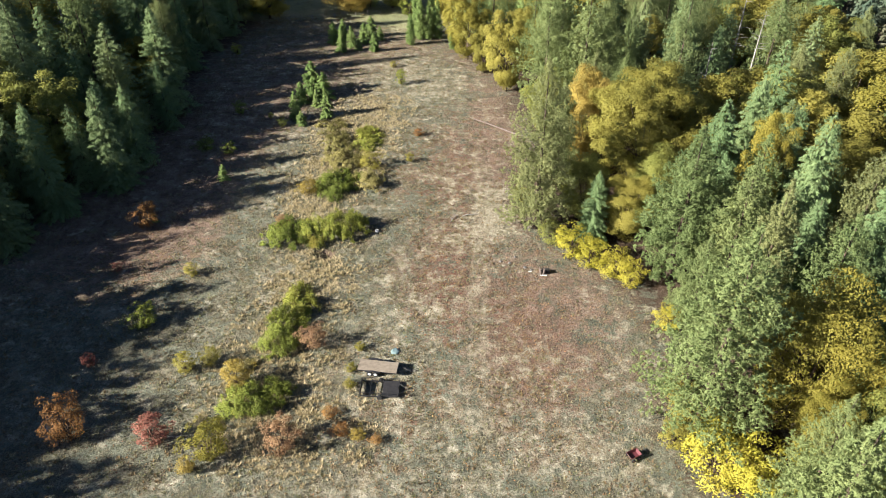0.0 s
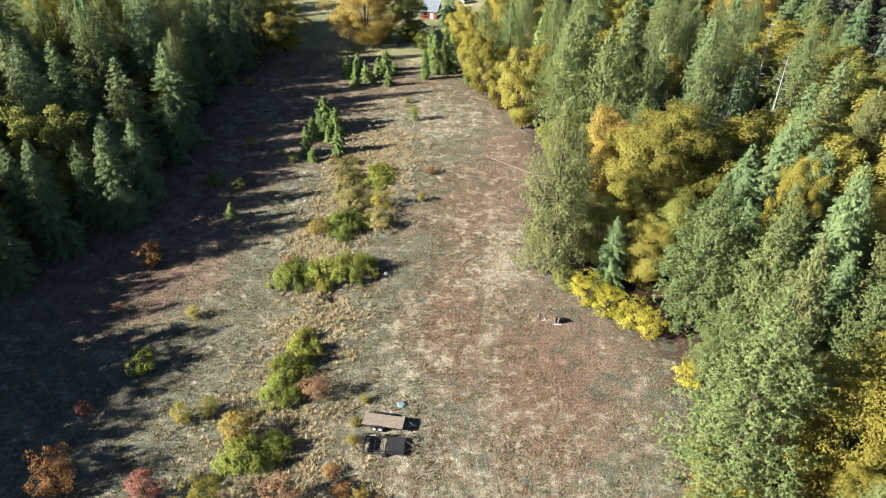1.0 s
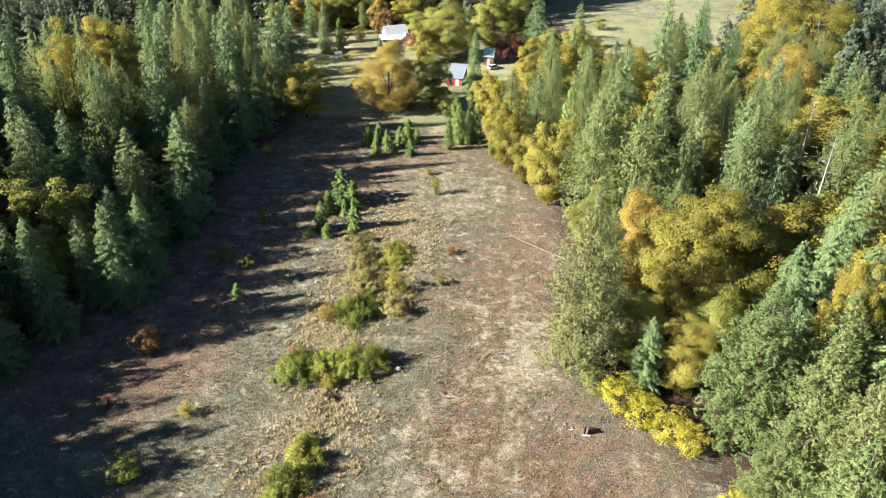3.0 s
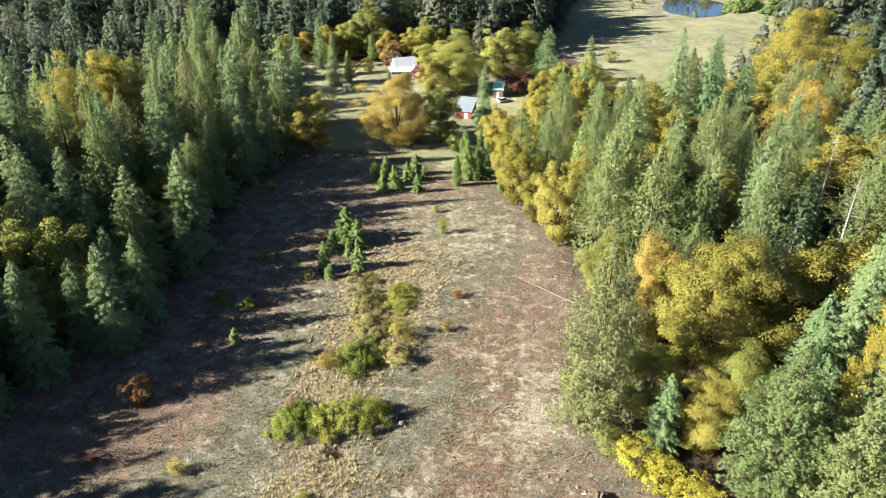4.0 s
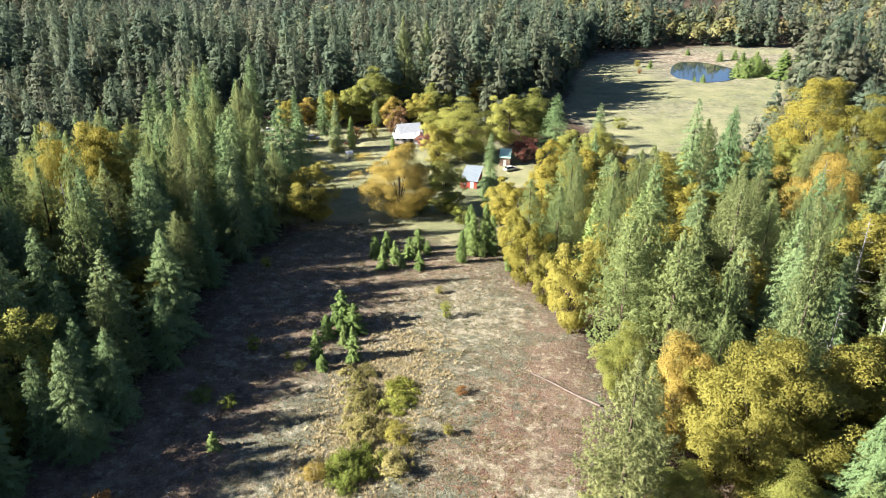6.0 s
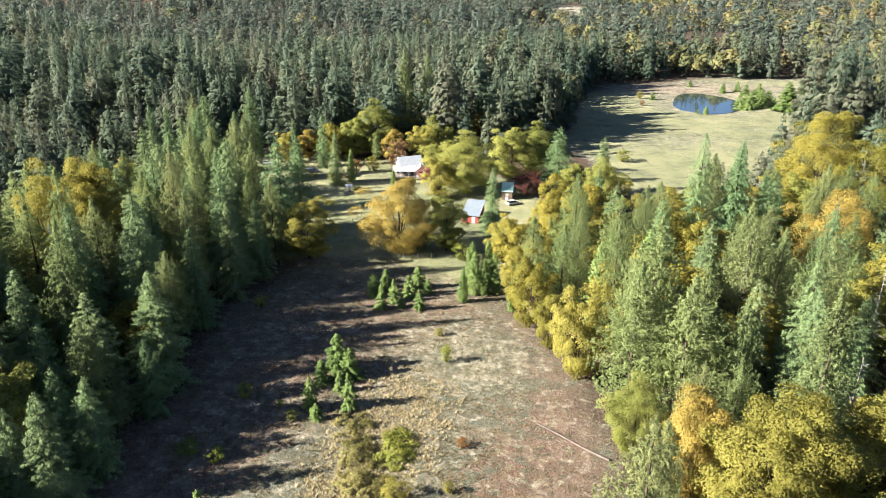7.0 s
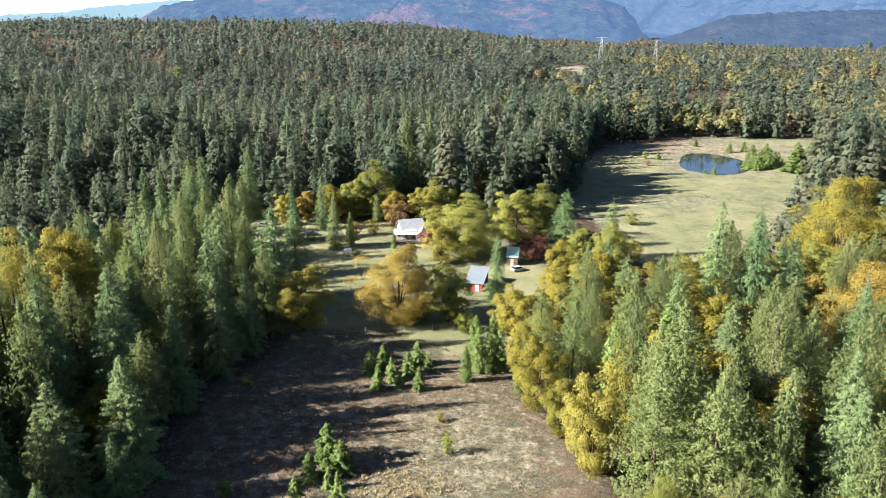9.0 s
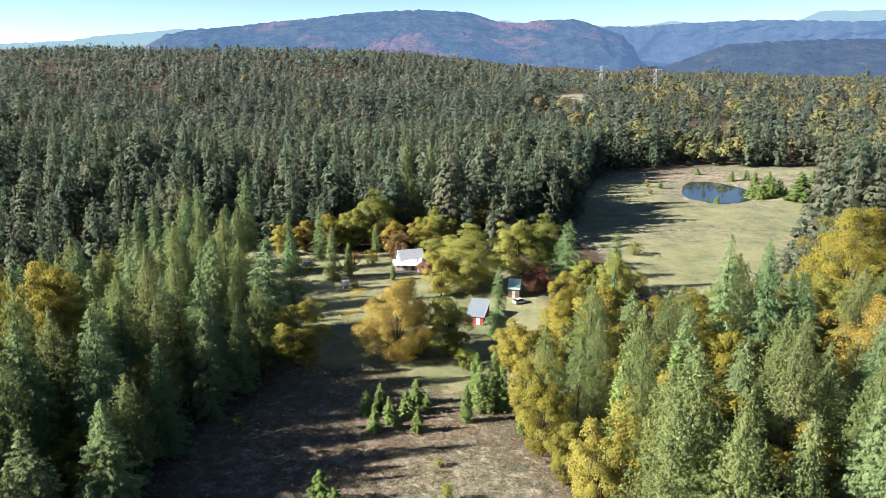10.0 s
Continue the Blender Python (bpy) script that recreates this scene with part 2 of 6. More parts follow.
def conifer_crown(rng, h, r, style, count, size):
    """Boughs round a stem: fronds of flat sprays on firs and cedars, ball-shaped tufts of needles on pines. Also the way each spray faces."""
    base = CROWN_BASE[style]
    tufted = style in ("pine", "tall")
    branches = int(h * (11 if tufted else 13) * (1 if count > 3000 else 0.7))
    u = np.sort(rng.random(branches) ** (0.95 if tufted else 1.0))
    az = np.arange(branches) * 2.4 + rng.normal(0, 0.35, branches)
    rise = -0.12 + 0.75 * u if tufted else -0.32 + 0.62 * u if style == "fir" else 0.35 + 0.5 * u
    lump = 1 + 0.13 * np.sin(az * 2 + h + u * 9) + 0.10 * np.sin(az * 3 + u * 23)
    ln = r * outline(style, u) * rng.uniform(0.70, 1.12, branches) * lump
    z = h * (base + (0.985 - base) * u)
    bd = np.stack([np.cos(az), np.sin(az), rise], 1)
    share = ln ** 1.25
    per = np.maximum(3, (share / share.sum() * count).astype(int))
    i = np.repeat(np.arange(branches), per)
    m = len(i)
    s = rng.uniform(0.02, 1.0, m) ** (0.55 if tufted else 0.62)
    lat = rng.uniform(-1, 1, m) * (0.30 if tufted else 0.34) * ln[i] * (1.12 - s)
    out = np.stack([np.cos(az[i]), np.sin(az[i]), np.zeros(m)], 1)
    sd = np.stack([-out[:, 1], out[:, 0], np.zeros(m)], 1)
    p = np.stack([np.zeros(m), np.zeros(m), z[i]], 1) + bd[i] * (ln[i] * s)[:, None] + sd * lat[:, None]
    UP = np.array([0, 0, 1.0])
    if tufted:
        p[:, 2] += 0.10 * ln[i] * s * s + rng.normal(0, 0.016 * h, m)
        k = 15 if count > 3000 else 11
        q = np.repeat(np.arange(m), k)
        n = m * k
        o = unit(rng.normal(0, 1.0, (n, 3)) + UP * 0.45 + out[q] * 0.35)
        girth = rng.uniform(0.7, 1.25, m)[q]
        c = p[q] + o * (size * 0.42 * girth * rng.uniform(0.35, 1.0, n))[:, None]
        v, f = kites(c - o * (size * 0.2), o + rng.normal(0, 0.35, (n, 3)), rng.normal(0, 1, (n, 3)), size * girth * rng.uniform(0.55, 0.9, n), size * rng.uniform(0.20, 0.34, n), 0.0, rng)
        return (v, f), o * 0.8 + UP * 0.25 + out[q] * 0.35
    droop = {"fir": -0.16, "cedar": 0.05}[style]
    p[:, 2] += droop * ln[i] * s * s - 0.35 * np.abs(lat) + rng.normal(0, 0.004 * h, m)
    face = UP * (0.5 if style == "cedar" else 0.85) + out * (0.85 if style == "cedar" else 0.5)
    parts_, ways = [], []
    for k in range(2):
        tilt = face + sd * (np.sign(lat) * 0.35)[:, None] + rng.normal(0, 0.30, (m, 3))
        lead = out * 0.9 + sd * (np.sign(lat) * 0.75)[:, None] + rng.normal(0, 0.35, (m, 3)) + UP * (0.5 if style == "cedar" else -0.1)
        parts_.append(shingle(p + rng.normal(0, 0.22 * size, (m, 3)), tilt, lead, size * rng.uniform(0.8, 1.5, m), size * rng.uniform(0.36, 0.6, m), 0.18, rng))
        ways.append(tilt)
    return joined(parts_), np.concatenate(ways)


def conifer_trunk(rng, h, r, style, limbs=34):
    lean = rng.normal(0, 0.006, 2)
    zs = np.linspace(-0.6, h * 0.985, 8)
    r0 = 0.014 * h + 0.03
    pieces = [tube([(lean[0] * z, lean[1] * z, z) for z in zs], [r0 * (1 - 0.93 * (z / h) if z > 0 else 1.25) for z in zs], 7)]
    base = CROWN_BASE[style]
    for k in range(limbs):
        u = rng.random() * 0.85
        z = h * (base * 0.8 + (1 - base) * u)
        a = rng.random() * 6.283
        ln = r * (1 - u) * rng.uniform(0.45, 0.9)
        rise = -0.1 + 0.6 * u
        e = np.array([math.cos(a) * ln, math.sin(a) * ln, z + rise * ln])
        pieces.append(tube([(0, 0, z), (e + (0, 0, z)) / 2 + (0, 0, 0.05 * ln), e], [0.035 * (1 - u) + 0.02, 0.03, 0.012], 4))
    return joined(pieces)


def leaf_crown(rng, h, r, low, clumps, per, size, squash=1.0, ragged=0.0, clump=(0.16, 0.27)):
    """A broad crown: clumps of leaves set on an uneven dome, with gaps between."""
    c = []
    zc, zr = h * (1 + low) / 2, h * (1 - low) / 2
    while len(c) < clumps:
        q = unit(rng.normal(0, 1, 3)) * rng.uniform(0.45, 1.0) ** 0.4
        ang = math.atan2(q[1], q[0])
        lobe = 0.80 + 0.15 * math.sin(3 * ang + h + 2 * q[2]) + 0.14 * math.sin(5 * ang + 2.1 * h + 5 * q[2]) + 0.10 * math.sin(9 * q[2] + 2 * ang)
        if q[2] > -0.92:
            c.append((q[0] * r * lobe, q[1] * r * lobe, zc + q[2] * zr * squash * (0.86 + 0.14 * lobe)))
    c = np.array(c)
    c = c * (1 + rng.normal(0, 1, (clumps, 1)) * ragged * np.array([1, 1, 0.6]))
    cr = rng.uniform(*clump, clumps) * r
    i = np.repeat(np.arange(clumps), per)
    m = len(i)
    dome = unit(c - np.array([0, 0, zc - 0.35 * zr]))
    o = unit(rng.normal(0, 1, (m, 3)) + dome[i] * 0.55 + np.array([0, 0, 0.35]))
    p = c[i] + o * (cr[i] * rng.uniform(0.35, 1.05, m) ** 0.6)[:, None] * np.array([1.15, 1.15, 0.75])
    lead = rng.normal(0, 0.8, (m, 3)) + o * 0.4
    return shingle(p, o + rng.normal(0, 0.8, (m, 3)), lead, size * rng.uniform(0.7, 1.35, m), size * rng.uniform(0.55, 0.95, m), 0.12, rng), c, o * 0.55 + dome[i] * 0.6


def leaf_trunk(rng, h, r, low, ends, stems=1):
    pieces = []
    fork = h * max(low, 0.12) * 1.1
    r0 = 0.016 * h + 0.03
    for s in range(stems):
        off = rng.normal(0, 0.12 * r, 2) * (stems > 1)
        pieces.append(tube([(off[0] * 0.3, off[1] * 0.3, -0.5), (off[0] * 0.6, off[1] * 0.6, fork * 0.5), (off[0], off[1], fork), (off[0] * 1.5, off[1] * 1.5, h * 0.72)], [r0 * 1.2, r0, r0 * 0.8, r0 * 0.25], 6))
    for e in ends[rng.permutation(len(ends))[:16]]:
        a = np.array([0, 0, fork * rng.uniform(0.85, 1.5)])
        mid = a * 0.5 + e * 0.5 + (0, 0, 0.06 * h)
        pieces.append(tube([a, mid, e], [r0 * 0.4, r0 * 0.24, r0 * 0.07], 4))
    return joined(pieces)


KINDS = {}


def tree_kind(key, seed, **kw):
    """Builds the meshes of one kind of tree, of unit scale metres, once."""
    rng = np.random.default_rng(seed)
    style, h, r = kw["style"], kw["h"], kw["r"]
    if style in ("pine", "fir", "cedar", "tall"):
        (v, f), way = conifer_crown(rng, h, r, style, kw["count"], kw["size"])
        tv, tf = conifer_trunk(rng, h, r, style, kw.get("limbs", 34))
    else:
        (v, f), ends, way = leaf_crown(rng, h, r, kw["low"], kw["clumps"], kw["per"], kw["size"], ragged=kw.get("ragged", 0.07), clump=kw.get("clump", (0.16, 0.27)))
        tv, tf = leaf_trunk(rng, h, r, kw["low"], ends, kw.get("stems", 1))
    f, n = soft_normals(v, f, way, 0.42)
    crown = mesh_of("crown", v, f, kw["mat"])
    shade_by(crown, n)
    KINDS[key] = (h, r, crown, mesh_of("trunk", tv, tf, kw.get("bark", BARK), smooth=True), None)


def recoloured(key, source, mat):
    """The same shape in another leaf colour."""
    KINDS[key] = (*KINDS[source][:4], mat)


def tree(name, key, x, y, height, label, category, group="", wide=1.0, turn=0.0, deep=0.0):
    """A tree of a kind, scaled to its height, standing on the ground."""
    h, r, crown, trunk, mat = KINDS[key]
    s = height / h
    ob = new(name)
    ob.matrix_basis = pose(x, y, land(x, y) - deep, 0, 0, turn) @ Matrix.Diagonal((s * wide, s * wide, s, 1))
    part("trunk", trunk, None, ob)
    leaves = part("crown", crown, None, ob)
    if mat:
        leaves.material_slots[0].link = "OBJECT"
        leaves.material_slots[0].material = mat
    return tagged(ob, label, category, group)


# ---- the lie of the land ----
def smooth(a, b, v):
    t = np.clip((np.asarray(v, float) - a) / (b - a), 0, 1)
    return t * t * (3 - 2 * t)


def land(x, y):
    """Height of the ground: a level clearing, a fall to the farm, hills far off."""
    x, y = np.asarray(x, float), np.asarray(y, float)
    z = -4.0 * smooth(140, 200, y)
    z = z + 46 * smooth(800, 1900, y) * smooth(150, -450, x)
    z = z - 8 * smooth(700, 1500, y) * smooth(-100, 500, x)
    z = z + 4 * smooth(60, 260, x) * smooth(380, 200, y)
    z = z + 20 * np.exp(-(((x - 85) / 80) ** 2 + ((y - 1070) / 80) ** 2))
    roll = smooth(560, 700, y) + smooth(-60, -130, x) * smooth(300, 380, y)
    z = z + np.clip(roll, 0, 1) * (5 * np.sin(x / 58 + 1.3) * np.sin(y / 71) + 4 * np.sin(x / 137 + y / 96))
    z = z - 0.9 * np.exp(-(((x - 103) / 20) ** 2 + ((y - 420) / 34) ** 2) ** 2)
    z = z - 1.1 * np.exp(-((x + 16.9) ** 2 + ((y - 82.4) * 1.2) ** 2) / 1.6)
    return z if z.ndim else float(z)

# ---- ground ----
def blob(x, y, cx, cy, rx, ry, turn=0.0):
    c, s = math.cos(radians(turn)), math.sin(radians(turn))
    u, v = (x - cx) * c + (y - cy) * s, -(x - cx) * s + (y - cy) * c
    return np.exp(-((u / rx) ** 2 + (v / ry) ** 2))


def inside(px, py, poly):
    """Which of the places lie inside the outline."""
    hit = np.zeros(np.shape(px), bool)
    for (x0, y0), (x1, y1) in zip(poly, poly[1:] + poly[:1]):
        cross = ((y0 > py) != (y1 > py)) & (px < (x1 - x0) * (py - y0) / ((y1 - y0) or 1e-9) + x0)
        hit ^= cross
    return hit


CLEARING = [(-66, -70), (28, -70), (26, 42), (27, 57), (29, 66), (26, 73), (22, 80), (15, 87), (12, 97), (15, 110), (18, 120), (14, 130), (12, 144), (9, 157), (3, 164), (0, 172), (-8, 182), (-26, 195), (-46, 194), (-50, 175), (-52, 155), (-52, 130), (-52, 112), (-60, 98), (-66, 85)]
FARM = [(-62, 190), (-46, 192), (-26, 192), (-8, 180), (0, 176), (2, 190), (14, 232), (8, 262), (-20, 284), (-60, 290), (-112, 292), (-114, 228), (-66, 212)]
FIELD = [(22, 318), (34, 290), (34, 262), (44, 236), (64, 236), (84, 270), (106, 318), (122, 348), (146, 397), (205, 500), (196, 512), (153, 508), (98, 492), (69, 476), (46, 452), (34, 400)]
POND = [(84.5, 410), (87, 424), (92, 440), (98, 449), (108, 450), (116, 441), (121, 430), (121, 415), (114, 402), (105, 394), (94, 391), (87, 397)]


def soft_inside(x, y, poly, reach):
    """1 inside an outline, falling to 0 over the reach outside it."""
    best = np.full(x.shape, 1e9)
    for (x0, y0), (x1, y1) in zip(poly, poly[1:] + poly[:1]):
        dx, dy = x1 - x0, y1 - y0
        t = np.clip(((x - x0) * dx + (y - y0) * dy) / (dx * dx + dy * dy), 0, 1)
        best = np.minimum(best, np.hypot(x - x0 - t * dx, y - y0 - t * dy))
    signed = np.where(inside(x, y, poly), best, -best)
    return np.clip(0.5 + signed / (2 * reach), 0, 1)


def ground():
    def axis(lo, hi, step, far_lo, far_hi):
        a = list(np.arange(lo, hi, step))
        s, v = step, hi
        while v < far_hi:
            a.append(v)
            s *= 1.12
            v += s
        s, v = step, lo
        while v > far_lo:
            s *= 1.12
            v -= s
            a.insert(0, v)
        return np.array(a)

    xs, ys = axis(-66, 34, 0.6, -4200, 4200), axis(28, 205, 0.6, -900, 4800)
    X, Y = np.meshgrid(xs, ys)
    x, y = X.ravel(), Y.ravel()
    z = land(x, y)
    near = (np.abs(x + 16) < 60) & (y > 20) & (y < 215)
    rough = np.zeros(len(x))
    idx = np.nonzero(near)[0]
    rough[idx] = [noise.fractal((x[i] * 0.22, y[i] * 0.22, 0.0), 0.8, 2.1, 4) for i in idx]
    z = z + rough * 0.10
    nx, ny = len(xs), len(ys)
    a = (np.arange(ny - 1)[:, None] * nx + np.arange(nx - 1)).ravel()
    me = mesh_of("ground", np.stack([x, y, z], 1), np.stack([a, a + 1, a + nx + 1, a + nx], 1), GROUND, smooth=True)
    g = lambda *k: blob(x, y, *k)
    clear, field, farm = soft_inside(x, y, CLEARING, 7), soft_inside(x, y, FIELD, 6), soft_inside(x, y, FARM, 4)
    # bare reddish soil
    soil = 0.16 + 0.50 * g(17, 72, 9, 18, -10) + 0.45 * g(9, 62, 8, 14) + 0.60 * g(11, 125, 7, 30) + 0.85 * g(-48, 88, 17, 14) + 0.8 * g(-44, 115, 14, 22) + 0.65 * g(-34, 150, 26, 32) + 0.45 * g(3, 103, 9, 18) + 0.45 * g(-1, 78, 7, 14) + 0.5 * g(6, 160, 10, 8) - 0.42 * g(-31, 68, 9, 20) - 0.45 * g(-28, 105, 7, 16) - 0.35 * g(-8, 140, 8, 9) + 0.5 * g(-14, 168, 12, 8) + 1.2 * g(-16.9, 82.4, 1.5, 1.2)
    straw = 0.16 + 0.55 * g(-6, 143, 9, 14) + 1.3 * g(8.9, 94, 2.4, 6) + 0.45 * g(-22, 96, 5, 12) + 0.55 * g(-16, 117, 6, 12) + 0.45 * g(-20, 76, 5, 7) + 0.25 * g(-8, 50, 9, 10) + 0.25 * g(11, 50, 8, 10) + 0.25 * g(2, 92, 6, 12) + 0.3 * g(-5, 66, 6, 9) - 0.3 * g(-44, 85, 14, 14) - 0.2 * g(14, 75, 6, 12) - 1.5 * g(-16.9, 82.4, 1.5, 1.2)
    litter = 0.12 + 0.32 * g(12, 66, 9, 18) + 0.3 * g(-6, 52, 7, 9) + 0.5 * g(1, 76, 6, 12) + 0.35 * g(-2, 100, 8, 14) + 0.25 * g(-44, 82, 12, 10) + 0.35 * g(4, 120, 8, 20)
    # two worn wheel tracks that bend with the clearing
    mid = np.interp(y, (30, 52, 68, 74, 83, 89, 101, 112, 130), (3.6, 4.0, 4.3, 4.9, 5.3, 5.7, 6.8, 6.4, 2.0))
    track = (0.34 * np.exp(-((x - mid) / 1.6) ** 2) + 0.36 * np.exp(-((x - mid - 0.9) / 0.42) ** 2) + 0.36 * np.exp(-((x - mid + 0.9) / 0.42) ** 2)) * smooth(130, 100, y) * clear
    green = np.clip(field * 0.80 + farm * 0.85, 0, 1) + 0.25 * g(4.6, 40, 1.5, 12)
    bare_field = np.clip(g(100, 420, 26, 30) * 0.9 + g(70, 330, 30, 14) * 0.35 + g(140, 470, 50, 22) * 0.7 + g(85, 470, 40, 16) * 0.8, 0, 1)
    green = green - bare_field * 1.05 - 0.3 * g(-42, 262, 26, 9)
    straw = np.where(field > 0.2, 0.45, straw)
    soil = np.where(field > 0.2, 0.12 + bare_field * 0.6, soil) + 0.4 * g(-42, 262, 26, 9)
    wood = np.clip(1 - clear - field - farm, 0, 1)
    wood = np.where((y < -75) | (y > 700), np.maximum(wood, 0.9), wood)
    slope = g(82, 1010, 45, 62)
    wood, straw = wood - 1.6 * slope, straw + 0.8 * slope
    one = np.ones(len(x))
    for key, chans in (("zone", (soil, straw, litter)), ("cover", (green, wood, track))):
        col = np.stack([np.clip(c, 0, 1) for c in chans] + [one], 1).astype(np.float32)
        me.attributes.new(key, "FLOAT_COLOR", "POINT").data.foreach_set("color", col.ravel())
    return tagged(new("ground", me), "uneven clearing of dry grass, reddish soil and forest floor", "ground", kind="structure")


ground()

# ---- kinds of trees ----
for tag, seed in (("a", 1), ("b", 2), ("c", 3)):
    tree_kind("pine_" + tag, seed, style="pine", h=28, r=(7.0, 6.1, 7.7)[seed - 1], count=5400, size=0.38, mat=PINE)
    tree_kind("fir_" + tag, seed + 10, style="fir", h=26, r=(7.0, 6.2, 7.8)[seed - 1], count=23000, size=0.30, mat=FIR)
    tree_kind("mid_pine_" + tag, seed + 20, style=("pine", "tall", "pine")[seed - 1], h=28, r=(6.8, 5.9, 7.3)[seed - 1], count=3600, size=0.40, mat=PINE, limbs=12)
    tree_kind("mid_fir_" + tag, seed + 30, style="fir", h=26, r=(6.8, 6.0, 7.5)[seed - 1], count=14500, size=0.31, mat=FIR, limbs=7)
    tree_kind("oak_" + tag, seed + 40, style="broad", h=18, r=(6.4, 5.6, 7.0)[seed - 1], low=(0.03, 0.0, 0.04)[seed - 1], clumps=150, per=360, size=0.23, mat=OLIVE, ragged=0.14, clump=(0.17, 0.31))
    tree_kind("mid_oak_" + tag, seed + 50, style="broad", h=16, r=(5.2, 4.6, 5.8)[seed - 1], low=0.02, clumps=80, per=230, size=0.32, mat=OLIVE, ragged=0.14, clump=(0.18, 0.32))
    tree_kind("shrub_" + tag, seed + 60, style="broad", h=4, r=(1.9, 1.7, 2.2)[seed - 1], low=0.03, clumps=78, per=44, size=0.15, mat=GOLD, stems=3, ragged=0.20)
tree_kind("great_oak", 44, style="broad", h=20, r=10.5, low=0.02, clumps=210, per=430, size=0.27, mat=OLIVE, ragged=0.12, clump=(0.10, 0.19))
tree_kind("cedar", 70, style="cedar", h=18, r=2.9, count=6500, size=0.34, mat=CEDAR)
tree_kind("young_fir", 71, style="fir", h=6, r=2.2, count=9000, size=0.19, mat=CEDAR, limbs=9)
tree_kind("young_pine", 72, style="fir", h=6, r=2.6, count=9500, size=0.20, mat=CEDAR, limbs=9)
for tag in "abc":
    for col, mat in (("yellow", YELLOW), ("lime", LIME), ("gold", GOLD)):
        recoloured(col + "_oak_" + tag, "oak_" + tag, mat)
        recoloured("mid_" + col + "_oak_" + tag, "mid_oak_" + tag, mat)
    for col, mat in (("rust", RUST), ("red", RED), ("rose", ROSE), ("lime", LIME), ("yellow", YELLOW), ("lemon", LEMON), ("olive", OLIVE), ("dark", BRAMBLE)):
        recoloured(col + "_shrub_" + tag, "shrub_" + tag, mat)

LABELS = {
    "pine": ("pine_tree", "tall green pine with tufted needles in mixed forest", "pine tree"),
    "fir": ("fir_tree", "dark green fir with drooping boughs in mixed forest", "fir tree"),
    "cedar": ("cedar_tree", "narrow yellow-green cedar at the forest edge", "cedar tree"),
    "oak": ("oak_tree", "broad oak with olive-gold autumn leaves at the forest edge", "oak tree"),
    "yellow": ("maple_tree", "maple with bright yellow autumn leaves among conifers", "maple tree"),
    "lime": ("maple_tree", "leafy tree turning lime green and yellow in autumn", "maple tree"),
    "gold": ("oak_tree", "oak with golden-orange autumn leaves among conifers", "oak tree"),
}
standing = []


def near_path(x, y):
    return math.hypot(x, max(0, y - 50)) < 74


def plant(key, x, y, height, wide=1.0, turn=None, label="", deep=0.0):
    kind = next(k for k in ("yellow", "lime", "gold", "cedar", "pine", "fir", "oak") if k in key)
    name, text, cat = LABELS[kind]
    standing.append((x, y))
    if kind in ("pine", "fir"):
        wide = wide / 1.3
    return tree(name, key, x, y, height, label or text, cat, "forest trees", wide, (x * 37 + y * 61) % 360 if turn is None else turn, deep)


